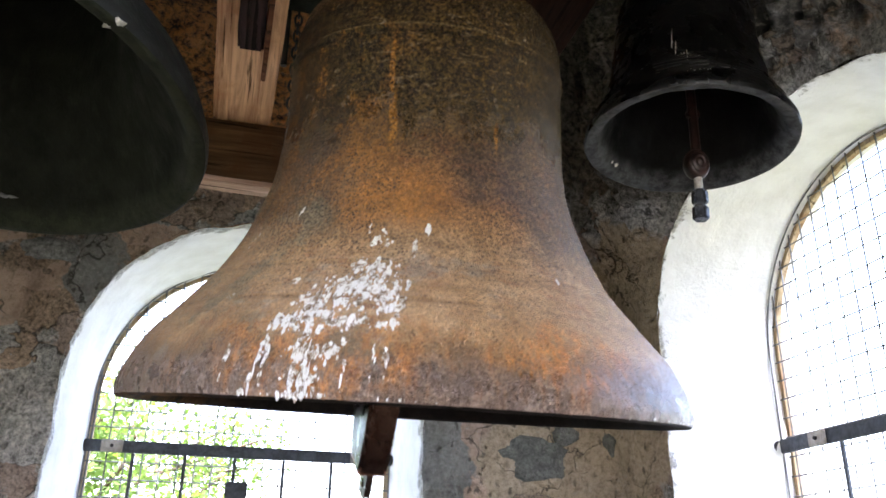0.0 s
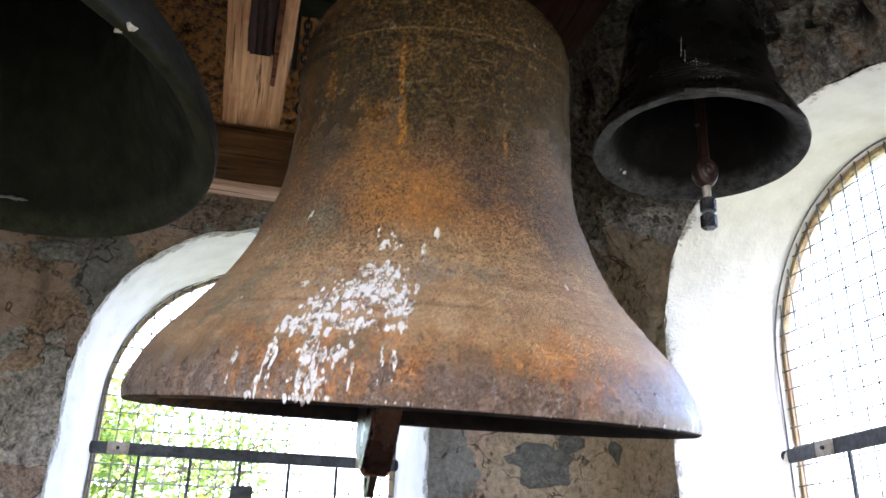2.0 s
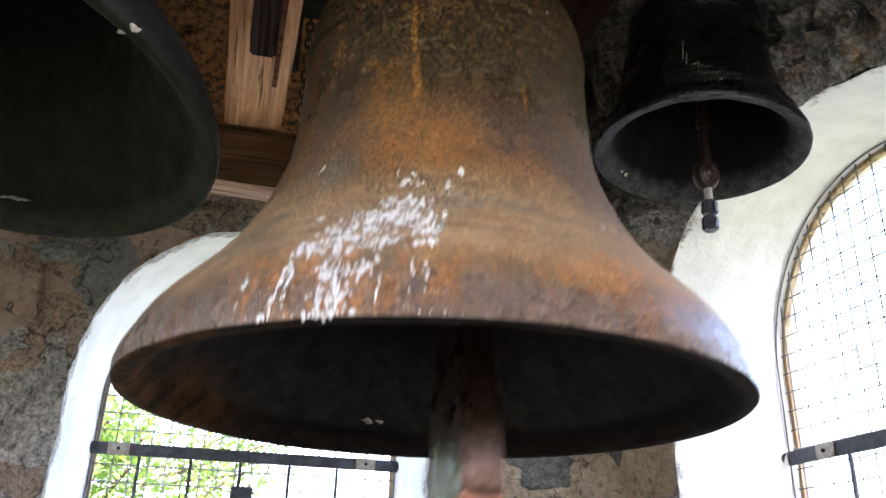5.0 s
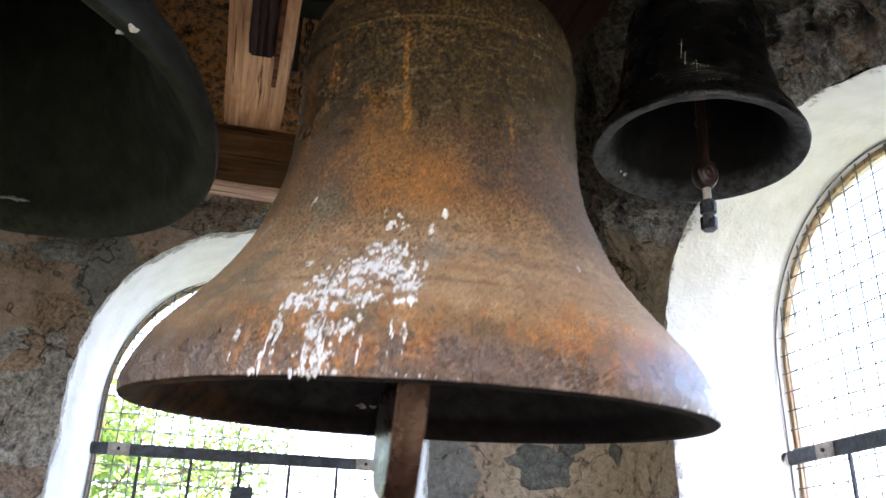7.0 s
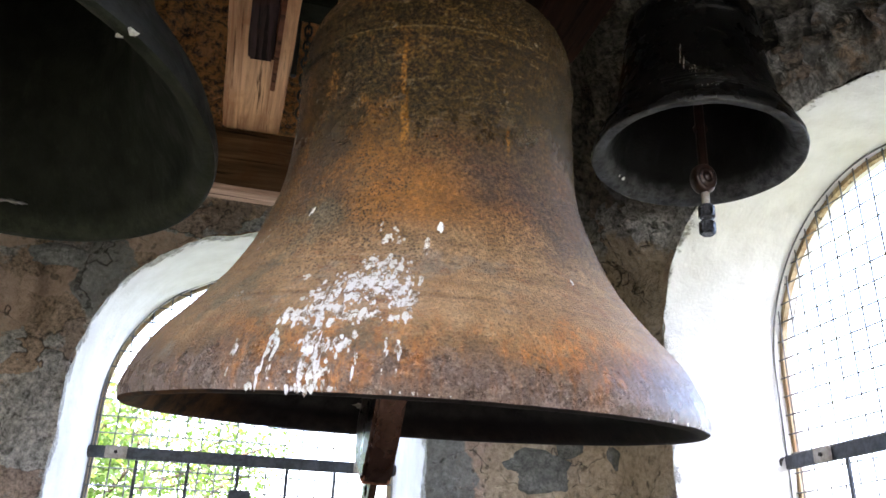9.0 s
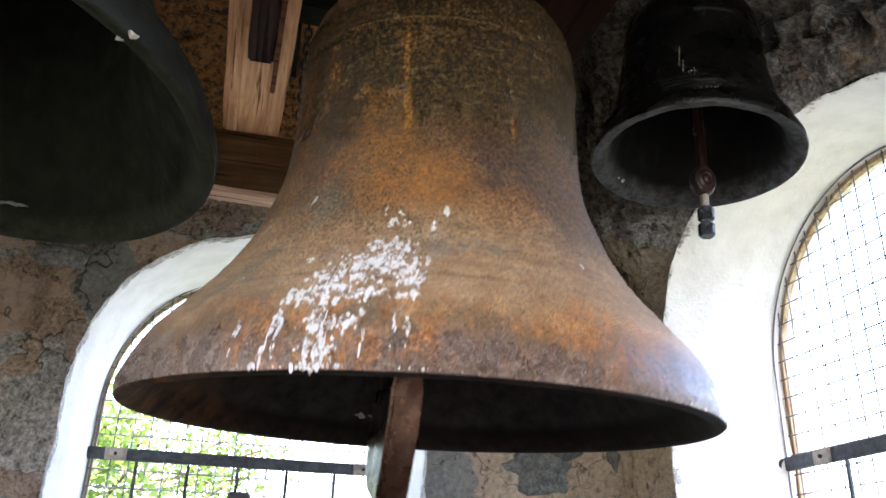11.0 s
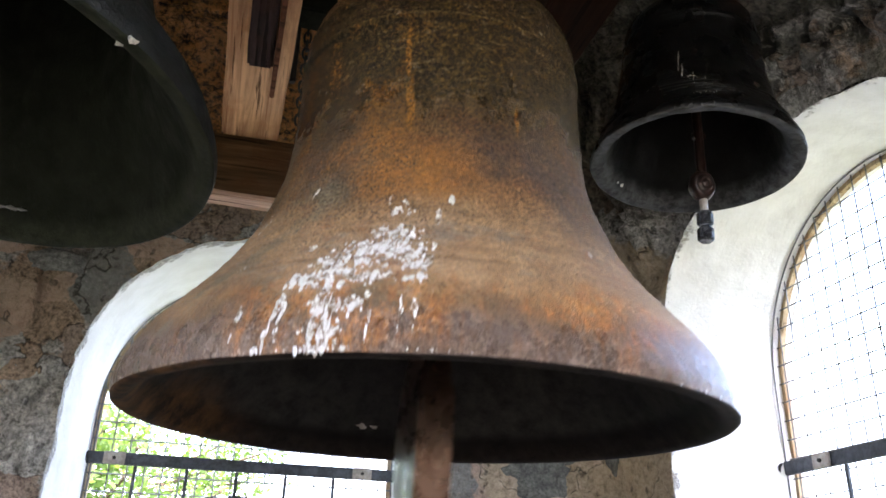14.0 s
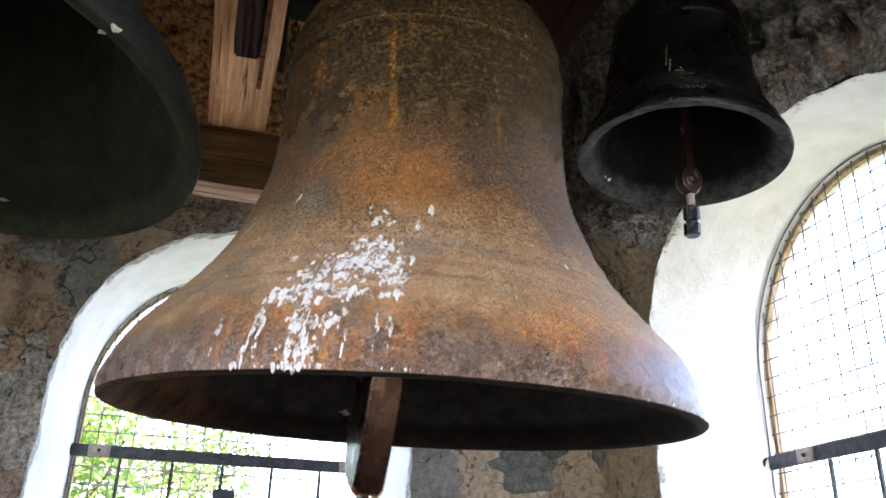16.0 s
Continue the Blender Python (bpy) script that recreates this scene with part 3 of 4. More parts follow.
def arched_wall(name, place, inner, outer, depth, end, lo, hi, label, rows=70, relief=0.045, rough_top=0.0):
    """A rubble wall with one arched opening: place(along, height, depth) gives the world point. inner and outer are the opening's edge
    on the room's face and at the grille, depth apart; the wall ends at depth end, and reaches from lo to hi along and from 0 to TOP."""
    n = len(inner)
    mid = sum(p[0] for p in inner) / n
    spring = inner[26][1]
    rim = []
    for a, z in inner:
        if z <= spring + 1e-6:
            rim.append((lo if a < mid else hi, z))
        else:
            d = Vector((a - mid, z - spring))
            k = min(((hi - mid) / d.x if d.x > 0 else (lo - mid) / d.x) if abs(d.x) > 1e-6 else 99, (TOP - spring) / d.y)
            rim.append((mid + d.x * k, spring + d.y * k))
    verts, faces = [], []
    for i in range(n):
        for j in range(rows + 1):
            t = (j / rows) ** 1.25
            a, z = (inner[i][q] * (1 - t) + rim[i][q] * t for q in (0, 1))
            p = Vector(place(a, z, 0))
            f = noise.fractal(p * 2.6, 1.0, 2.1, 3) * 0.55 + noise.fractal(p * 9.0, 0.9, 2.1, 4) * 0.45
            ridge = abs(noise.noise(p * 4.2 + Vector((7, 3, 1))))
            push = relief * (f + 0.55 - 0.8 * max(0.0, 0.12 - ridge) / 0.12)
            if rough_top and z > EYE + 1.25:
                push += 1.3 * rough_top * min(1, (z - EYE - 1.25) * 6) * min(1, 0.15 + t * 5) * (1.0 - 2.2 * abs(noise.fractal(Vector((p.x * 9, p.y * 11, p.z * 2.6)), 0.8, 2.2, 4)) + 0.5 * noise.fractal(p * 21, 0.8, 2.1, 3))
            push *= min(1.0, 0.25 + t * 9)
            if j == 0:
                a += 0.012 * noise.noise(p * 11) + 0.012 * noise.noise(p * 34)
                z += 0.012 * noise.noise(p * 11 + Vector((5, 5, 5))) + 0.012 * noise.noise(p * 34 + Vector((5, 5, 5)))
            verts.append(place(a, z, -max(push, -0.01)))
    for i in range(n - 1):
        for j in range(rows):
            faces.append((i * (rows + 1) + j, i * (rows + 1) + j + 1, (i + 1) * (rows + 1) + j + 1, (i + 1) * (rows + 1) + j))
    # below the sill, and the wall's outer skin
    sill = inner[0][1]
    k = len(verts)
    verts += [place(lo, 0, 0), place(hi, 0, 0), place(hi, sill, 0), place(lo, sill, 0)]
    faces.append((k, k + 1, k + 2, k + 3))
    k = len(verts)
    for (a, z), (ra, rz) in zip(outer, rim):
        verts += [place(a, z, end), place(ra, rz, end)]
    for i in range(n - 1):
        faces.append((k + 2 * i, k + 2 * i + 1, k + 2 * i + 3, k + 2 * i + 2))
    k = len(verts)
    s2 = outer[0][1]
    verts += [place(lo, 0, end), place(hi, 0, end), place(hi, s2, end), place(lo, s2, end)]
    faces.append((k, k + 1, k + 2, k + 3))
    k = len(verts)
    verts += [place(a, z, d) for a, z in ((lo, 0), (hi, 0), (hi, TOP), (lo, TOP)) for d in (0.0, end)]
    faces += [(k + 2 * q, k + 2 * ((q + 1) % 4), k + 2 * ((q + 1) % 4) + 1, k + 2 * q + 1) for q in range(4)]
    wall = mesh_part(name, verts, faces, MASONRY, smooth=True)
    tagged(wall, label, "wall", kind="structure")
    # whitewashed reveal
    verts, faces = [], []
    steps = 26
    for i in range(n):
        for j in range(steps + 1):
            t = j / steps
            u = min(1.0, t * end / depth * 1.0)
            a, z = (inner[i][q] * (1 - u) + outer[i][q] * u for q in (0, 1))
            p = Vector(place(a, z, t * end))
            w = 0.013 * noise.fractal(p * 3.3, 1.0, 2.0, 3) + (0.014 * noise.noise(p * 11) if j == 0 else 0)
            d = Vector((a - mid, max(z - spring, 0))).normalized()
            verts.append(place(a + d.x * w, z + d.y * w, t * end - (0.006 if j == 0 else 0)))
    for i in range(n - 1):
        for j in range(steps):
            faces.append((i * (steps + 1) + j, (i + 1) * (steps + 1) + j, (i + 1) * (steps + 1) + j + 1, i * (steps + 1) + j + 1))
    k = len(verts)
    (a0, z0), (a1, z1), (b0, y0), (b1, y1) = inner[0], inner[-1], outer[0], outer[-1]
    verts += [place(a0, z0, 0), place(a1, z1, 0), place(b1, y1, end), place(b0, y0, end)]
    faces.append((k, k + 1, k + 2, k + 3))
    mesh_part("reveal", verts, faces, WHITE_SIDE if name == "wall_right" else WHITE, wall, "uneven whitewashed plaster reveal", True)
    return wall


def front_place(a, z, d):
    return (a, FRONT_Y + d, z)


def right_place(a, z, d):
    return (RIGHT_X + d, a, z)


def left_place(a, z, d):
    return (LEFT_X - d, a, z)


def back_place(a, z, d):
    return (a, BACK_Y - d, z)


SILL = 0.75
front_in = outline(0.112, 0.681, SILL, EYE + 0.67, 0.69, 2.0)
front_out = outline(0.134, 0.677, SILL, EYE + 0.757, 0.677, 2.0)
right_in = outline(2.0, 0.785, SILL, EYE + 0.8, 0.66, 2.8)
right_out = outline(2.1, 0.67, SILL, EYE + 0.862, 0.665, 2.0)
side_in = outline(1.9, 0.62, SILL, EYE + 0.5, 0.6, 2.2)
back_in = outline(0.2, 1.05, SILL, EYE + 0.85, 0.8, 2.4)
wall_front = arched_wall("wall_front", front_place, front_in, front_out, 0.72, 0.8, LEFT_X - 0.02, RIGHT_X + 0.02,
                         "rough rubble wall with patched mortar round an arched opening", 120)
wall_right = arched_wall("wall_right", right_place, right_in, right_out, 0.5, 0.58, BACK_Y - 0.02, FRONT_Y + 0.02,
                         "dark rough rubble wall round a whitewashed arched opening", 120, 0.05, 0.11)
# left wall is out of view; its opening is added to bring in light
arched_wall("wall_left", left_place, side_in, side_in, 0.5, 0.55, BACK_Y - 0.02, FRONT_Y + 0.02, "unseen rubble wall with an arched opening that lets light in", 30)
arched_wall("wall_back", back_place, back_in, back_in, 0.5, 0.55, LEFT_X - 0.02, RIGHT_X + 0.02, "unseen rubble wall with an arched opening that lets light in", 30)

tagged(part("floor", box(LEFT_X - 0.5, BACK_Y - 0.5, -0.2, RIGHT_X + 0.5, FRONT_Y + 0.7, 0.0, 0), FLOOR), "dusty belfry floor", "floor", kind="structure")
bm = bmesh.new()
for i in range(18):
    y = BACK_Y - 0.1 + i * 0.235
    box(LEFT_X - 0.3, y, TOP - 0.02 + 0.006 * (i % 3), RIGHT_X + 0.3, y + 0.228, TOP + 0.06, 0.004, 0.0, 0, bm)
tagged(part("ceiling", bm, BOARDS), "dark boarded belfry ceiling", "ceiling", kind="structure")
tagged(part("tower_base", box(LEFT_X - 0.5, BACK_Y - 0.5, -8.9, RIGHT_X + 0.5, FRONT_Y + 0.75, -0.204, 0), MASONRY), "plain rubble tower below the belfry", "tower", kind="structure")
tagged(part("tower_roof", box(LEFT_X - 0.7, BACK_Y - 0.7, TOP + 0.08, RIGHT_X + 0.75, FRONT_Y + 0.95, TOP + 0.3, 0.02), BOARDS), "plain wooden cap of the tower", "roof", kind="structure")


# stones that stand out of the plaster: along, height over the eye, width, height, turn, material
def wall_stone(wall, place, a, z, w, h, turn, material, seed, proud=0.03):
    rings, sides = (1.0, 0.93, 0.72, 0.4), 22
    verts, faces = [], []
    for k, r in enumerate(rings):
        for i in range(sides):
            t = 2 * math.pi * i / sides
            c, s = math.cos(t), math.sin(t)
            q = 1 + 0.3 * noise.fractal(Vector((c * 1.6 + seed, s * 1.6, seed)), 0.8, 2.0, 4)
            x, y = (math.copysign(abs(v) ** 0.7, v) * q * r / 2 for v in (c, s))
            x, y = x * w * math.cos(turn) - y * h * math.sin(turn), x * w * math.sin(turn) + y * h * math.cos(turn)
            up = proud * (0.0, 0.62, 0.9, 1.0)[k] + 0.012 * noise.fractal(Vector((x * 16, y * 16, seed)), 0.8, 2.0, 3)
            verts.append(place(a + x, EYE + z + y, 0.03 if k == 0 else -up))
    verts.append(place(a, EYE + z, -proud))
    for k in range(len(rings) - 1):
        for i in range(sides):
            j = (i + 1) % sides
            faces.append((k * sides + i, k * sides + j, (k + 1) * sides + j, (k + 1) * sides + i))
    faces += [(3 * sides + i, 3 * sides + (i + 1) % sides, len(verts) - 1) for i in range(sides)]
    mesh_part("stone", verts, faces, material, wall, "", True)


for k, (a, z, w, h, turn, material) in enumerate([
        (-0.67, 1.15, 0.23, 0.085, -0.05, SLATE), 
        (-0.677, 1.06, 0.035, 0.02, 0.0, BUFF), (1.247, 0.468, 0.33, 0.17, 0.06, GREY_STONE), (1.40, 0.575, 0.11, 0.09, 0.2, GREY_STONE),
        (1.57, 0.53, 0.09, 0.16, -0.3, GREY_STONE),
        (-1.0, 1.5, 0.3, 0.16, 0.0, BUFF), (-0.5, 2.0, 0.28, 0.14, 0.1, BUFF), (-0.2, 1.62, 0.3, 0.13, 0.0, SLATE), (1.25, 0.25, 0.3, 0.16, 0.0, BUFF)]):
    wall_stone(wall_front, front_place, a, z, w, h, turn, material, 3.1 * k, 0.04)
for k, (a, z, w, h, turn, material) in enumerate([
        (3.03, 1.50, 0.10, 0.26, 0.05, SLATE), (2.98, 1.72, 0.13, 0.16, 0.0, BUFF)]):
    wall_stone(wall_right, right_place, a, z, w, h, turn, material, 50 + 2.7 * k, 0.05)


# ---- grilles in the two arches ----
def grille(name, place, mid, half, spring, rise, depth, bar, mullions, brackets, label, box_at=None, thick=0.0034):
    win = tagged(new(name), label, "window grille", kind="structure")
    ring = outline(mid, half, SILL, spring, rise, 2.0)

    def hoop(inset, r, sides, d):
        verts, faces = [], []
        pts = [Vector((a + (mid - a) * inset / half, z - (z - spring) * inset / rise if z > spring else z)) for a, z in ring]
        for i, p in enumerate(pts):
            t = (pts[min(i + 1, len(pts) - 1)] - pts[max(i - 1, 0)]).normalized()
            q = Vector((-t.y, t.x))
            for k in range(sides):
                b = 2 * math.pi * (k + 0.5) / sides
                e = p + q * (r[0] * math.cos(b))
                verts.append(place(e.x, e.y, d + r[1] * math.sin(b)))
        for i in range(len(pts) - 1):
            for k in range(sides):
                j = (k + 1) % sides
                faces.append((i * sides + k, i * sides + j, (i + 1) * sides + j, (i + 1) * sides + k))
        return verts, faces

    mesh_part("edge_rod", *hoop(0.008, (0.0035, 0.0035), 8, depth - 0.02), WIRE, win, "thin bent edge rod", True)
    mesh_part("arch_frame", *hoop(0.014, (0.013, 0.016), 4, depth + 0.022), FRAME_WOOD, win, "weathered pale wooden arch frame")

    def top(a):
        u = (a - mid) / half
        return spring + rise * math.sqrt(max(0.0, 1 - u * u))

    def width(z):
        return half if z <= spring else half * math.sqrt(max(0.0, 1 - ((z - spring) / rise) ** 2))

    step = 0.0745
    a = mid - half + 0.02
    while a < mid + half:
        part("wire", rod_between(place(a, SILL, depth), place(a + 0.003 * noise.noise(Vector((a * 9, 0, 0))), top(a) - 0.004, depth), thick, 5), WIRE, win)
        a += step
    z = SILL + 0.03
    while z < spring + rise - 0.02:
        w = width(z) - 0.006
        part("wire", rod_between(place(mid - w, z, depth + 0.004), place(mid + w, z, depth + 0.004), thick, 5), WIRE, win)
        z += step

    def slab(n, a0, z0, a1, z1, d0, d1, material, lab, bevel=0.003):
        p, q = place(a0, z0, d0), place(a1, z1, d1)
        lo, hi = [min(s) for s in zip(p, q)], [max(s) for s in zip(p, q)]
        return part(n, box(*lo, *hi, bevel), material, win, lab)

    slab("crossbar", mid - half - 0.03, bar - 0.026, mid + half + 0.03, bar + 0.026, depth - 0.03, depth - 0.012, IRON, "dark painted iron crossbar")
    for m in mullions:
        slab("upright", m - 0.007, SILL, m + 0.007, bar - 0.027, depth - 0.028, depth - 0.014, IRON, "thin iron upright", 0.002)
    for b in brackets:
        k = slab("bracket", b - 0.045, bar - 0.026, b + 0.045, bar + 0.027, depth - 0.042, depth - 0.031, PLATE, "dull zinc fixing plate")
        part("bolt", rod_between(place(b, bar, depth - 0.05), place(b, bar, depth - 0.04), 0.008, 6), BLACK_IRON, k)
    for s in (-1, 1):
        part("pin", rod_between(place(mid + s * (half + 0.03), bar, depth - 0.035), place(mid + s * (half - 0.005), bar, depth - 0.035), 0.022, 10), BLACK_IRON, win, "black wall pin")
    if box_at:
        slab("latch_box", box_at[0], box_at[1] - 0.12, box_at[2], box_at[1], depth - 0.06, depth - 0.028, IRON, "grey latch box", 0.006)
    return win


grille("window_1", front_place, 0.134, 0.677, EYE + 0.757, 0.677, FRONT_GRILLE - FRONT_Y, EYE + 0.535,
       (-0.338, -0.12, 0.095, 0.312, 0.53), (-0.429, 0.66), "arched opening closed by wire mesh behind an iron crossbar", (0.065, EYE + 0.403, 0.16))
grille("window_2", right_place, 2.1, 0.67, EYE + 0.862, 0.665, RIGHT_GRILLE - RIGHT_X, EYE + 0.51,
       (2.44, 2.22, 2.0, 1.78, 1.56), (2.545, 1.6), "whitewashed arched opening with wire mesh and iron crossbar", None, 0.0031)

# ---- bell frame ----
BEAM_LOW, BEAM_TOP = EYE + 1.276, EYE + 1.46
frame_label = {"group": "bell frame timbers", "category": "beam"}
beam = tagged(part("cross_beam", box(LEFT_X - 0.1, 2.2, EYE + 1.078, 0.82, 2.275, BEAM_LOW - 0.002, 0.008, 0.008, 16), BROWN_WOOD),
       "old brown wooden cross beam with a pale strip for its lit underside", **frame_label)
# strip added under the beam: light on its underside put into pale wood
part("lit_edge", box(LEFT_X - 0.1, 2.197, EYE + 1.068, 0.8, 2.27, EYE + 1.086, 0.004, 0.004, 24), LIT_EDGE_PEG_WOOD, beam, "pale added strip for the lit underside")
tagged(part("cross_beam", box(LEFT_X - 0.1, 0.32, EYE + 1.078, RIGHT_X + 0.1, 0.42, BEAM_LOW - 0.002, 0.008, 0.006, 12), BROWN_WOOD),
       "old brown wooden cross beam set in the walls", **frame_label)
tagged(part("bearing_beam", box(-0.114, 0.25, BEAM_LOW, 0.053, 2.215, BEAM_TOP, 0.006, 0.004, 16), PALE_WOOD),
       "pale sawn timber beam carrying the big bell", **frame_label)
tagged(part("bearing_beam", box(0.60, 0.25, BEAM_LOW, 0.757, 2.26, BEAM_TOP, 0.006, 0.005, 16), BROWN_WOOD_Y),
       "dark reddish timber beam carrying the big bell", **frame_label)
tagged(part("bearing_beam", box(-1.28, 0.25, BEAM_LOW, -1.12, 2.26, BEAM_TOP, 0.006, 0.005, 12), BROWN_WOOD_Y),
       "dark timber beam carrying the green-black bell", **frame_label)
tagged(part("top_beam", box(LEFT_X - 0.1, 1.31, BEAM_TOP + 0.27, RIGHT_X + 0.1, 1.46, BEAM_TOP + 0.43, 0.006, 0.005, 8), RED_WOOD),
       "reddish timber beam carrying the small black bell", **frame_label)
bm = box(-0.058, 0.95, EYE + 1.205, 0.004, 1.74, BEAM_LOW - 0.001, 0.006, 0.006, 8)
tagged(part("beam_packing", bm, DARK_WOOD), "dark worn block fixed under the pale beam", "block")
bm = box(0.008, 0.95, EYE + 1.19, 0.02, 1.84, BEAM_LOW - 0.001, 0.002)
tagged(part("beam_strap", bm, RED_WOOD), "thin reddish batten beside the dark block", "batten")

# a dark chain hangs beside the pale beam
chain = tagged(new("hanging_chain"), "black iron chain hanging beside the pale beam", "chain")
for k in range(13):
    m = pose(0.092, 1.9, EYE + 1.5 - 0.027 * k, 0, 0, 90 * (k % 2))
    verts, faces = [], []
    for i in range(16):
        u = 2 * math.pi * i / 16
        c, d = math.cos(u), math.sin(u)
        for j in range(6):
            v = 2 * math.pi * j / 6
            verts.append(m @ Vector((0.009 * math.copysign(abs(c) ** 0.8, c) + 0.0035 * math.cos(v) * c, 0.0035 * math.sin(v), 0.018 * d + 0.0035 * math.cos(v) * d)))
            faces.append((i * 6 + j, (i + 1) % 16 * 6 + j, (i + 1) % 16 * 6 + (j + 1) % 6, i * 6 + (j + 1) % 6))
    mesh_part("link", verts, faces, BLACK_IRON, chain, "", True)

part("rod", rod_between((0.063, 1.9, EYE + 1.5), (0.064, 1.9, EYE + 1.29), 0.0085, 10), BLACK_IRON, chain, "black iron hanger rod")
tagged(part("bearing_housing", box(0.056, 1.77, EYE + 1.44, 0.155, 1.86, EYE + 1.56, 0.006), GREENISH_IN), "black iron housing bolted beside the pale beam", "bracket")

# ---- the bells ----
BIG = [(0.54, 0.0), (0.541, 0.022), (0.527, 0.06), (0.498, 0.11), (0.445, 0.17), (0.388, 0.24), (0.339, 0.33), (0.299, 0.45), (0.288, 0.58),
       (0.284, 0.7), (0.276, 0.765), (0.255, 0.81), (0.2, 0.85), (0.1, 0.87), (0.012, 0.872)]
BIG_IN = [(0.54, 0.0), (0.532, -0.004), (0.512, 0.001), (0.488, 0.032), (0.45, 0.08), (0.405, 0.13), (0.36, 0.19), (0.315, 0.26), (0.28, 0.36),
          (0.257, 0.47), (0.25, 0.6), (0.245, 0.72), (0.215, 0.785), (0.12, 0.825), (0.012, 0.83)]
SMALL = [(0.231, 0.0), (0.2315, 0.012), (0.222, 0.035), (0.203, 0.07), (0.185, 0.115), (0.172, 0.17), (0.163, 0.24), (0.157, 0.31), (0.148, 0.36),
         (0.12, 0.395), (0.06, 0.412), (0.008, 0.414)]
SMALL_IN = [(0.231, 0.0), (0.226, -0.002), (0.206, 0.004), (0.194, 0.02), (0.178, 0.055), (0.163, 0.11), (0.152, 0.18), (0.145, 0.28), (0.13, 0.36), (0.07, 0.39), (0.008, 0.392)]


def ridged(profile, ridges):
    return [(r + sum(h * math.exp(-((z - c) / w) ** 2) for c, h, w in ridges), z) for r, z in profile]


def bell_radius(profile, z):
    pts = sorted(profile, key=lambda p: p[1])
    return float(np.interp(z, [p[1] for p in pts], [p[0] for p in pts]))


def splat(verts, faces, centre, out, down, across, size, long, seed):
    """A small crusted mound lying on a surface."""
    k, sides = len(verts), 9
    for ring, (r, h) in enumerate(((1.0, -0.12), (0.8, 0.34), (0.42, 0.55))):
        for i in range(sides):
            a = 2 * math.pi * i / sides
            q = r * (1 + 0.9 * noise.noise(Vector((math.cos(a) * 2.2 + seed, math.sin(a) * 2.2, seed * 0.7))))
            p = centre + across * (math.cos(a) * q * size) + down * (math.sin(a) * q * size * long)
            verts.append(p + out * (size * 0.45 * h * (1 + 0.8 * noise.noise(p * 110))))
    verts.append(centre + out * size * 0.3)
    for ring in (0, 1):
        for i in range(sides):
            j = (i + 1) % sides
            faces.append((k + ring * sides + i, k + ring * sides + j, k + (ring + 1) * sides + j, k + (ring + 1) * sides + i))
    faces += [(k + 2 * sides + i, k + 2 * sides + (i + 1) % sides, k + 3 * sides) for i in range(sides)]


def droppings(parent, profile, patches, runs, seed):
    """Droppings on a bell's flank. patches: degrees from the front, height, spreads, count, size; runs: degrees, top, bottom, width."""
    rnd = random.Random(seed)
    verts, faces = [], []

    def place(deg, z, size, long):
        z = max(z, 1.15 * size * long if z > 0.003 else 0.004)
        a, r = radians(deg), bell_radius(profile, z)
        slope = math.atan2(bell_radius(profile, z - 0.012) - bell_radius(profile, z + 0.012), 0.024)
        flat = Vector((math.sin(a), -math.cos(a), 0))
        out = flat * math.cos(slope) + Vector((0, 0, math.sin(slope)))
        down = flat * math.sin(slope) - Vector((0, 0, math.cos(slope)))
        across = Vector((math.cos(a), math.sin(a), 0))
        splat(verts, faces, flat * r + Vector((0, 0, z)), out, down, across, size, long, rnd.uniform(0, 60))

    for deg, z, sd, sz, count, size in patches:
        for _ in range(int(count * 3.0)):
            place(deg + rnd.gauss(0, sd), z + rnd.gauss(0, sz), size * rnd.choice((0.1, 0.12, 0.15, 0.18, 0.22, 0.26, 0.3, 0.36, 0.48)), rnd.uniform(0.9, 2.8))
    for deg, top, low, w in runs:
        z = top
        while z > low:
            place(deg + rnd.gauss(0, 0.16), z, w * rnd.uniform(0.25, 0.62), rnd.uniform(2.0, 5.5))
            z -= w * rnd.uniform(0.5, 1.6)
    ob = mesh_part("crusted_lime", verts, faces, DROPPINGS, parent, "crusted white bird droppings with runs", True)
    return tagged(ob, kind="stuff")


PIVOT, HANG, YAW = (0.355, 1.389, EYE + 1.334), 1.041, -0.72
bell = tagged(new("church_bell"), "large cast bell, rust-brown and orange, streaked with bird droppings", "bell")
bell.matrix_world = pose(*PIVOT, 0, 0, YAW)
outer = ridged(smooth_profile(BIG, 30), [(0.664, 0.0015, 0.004), (0.685, 0.006, 0.004), (0.222, 0.0012, 0.003), (0.158, 0.0012, 0.003), (0.178, 0.0007, 0.003), (0.748, 0.002, 0.004)])
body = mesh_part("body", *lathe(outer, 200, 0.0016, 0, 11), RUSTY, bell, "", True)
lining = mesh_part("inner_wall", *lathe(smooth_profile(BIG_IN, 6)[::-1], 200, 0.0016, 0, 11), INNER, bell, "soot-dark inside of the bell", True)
for ob in (body, lining):
    ob.matrix_basis = pose(0, 0, -HANG)
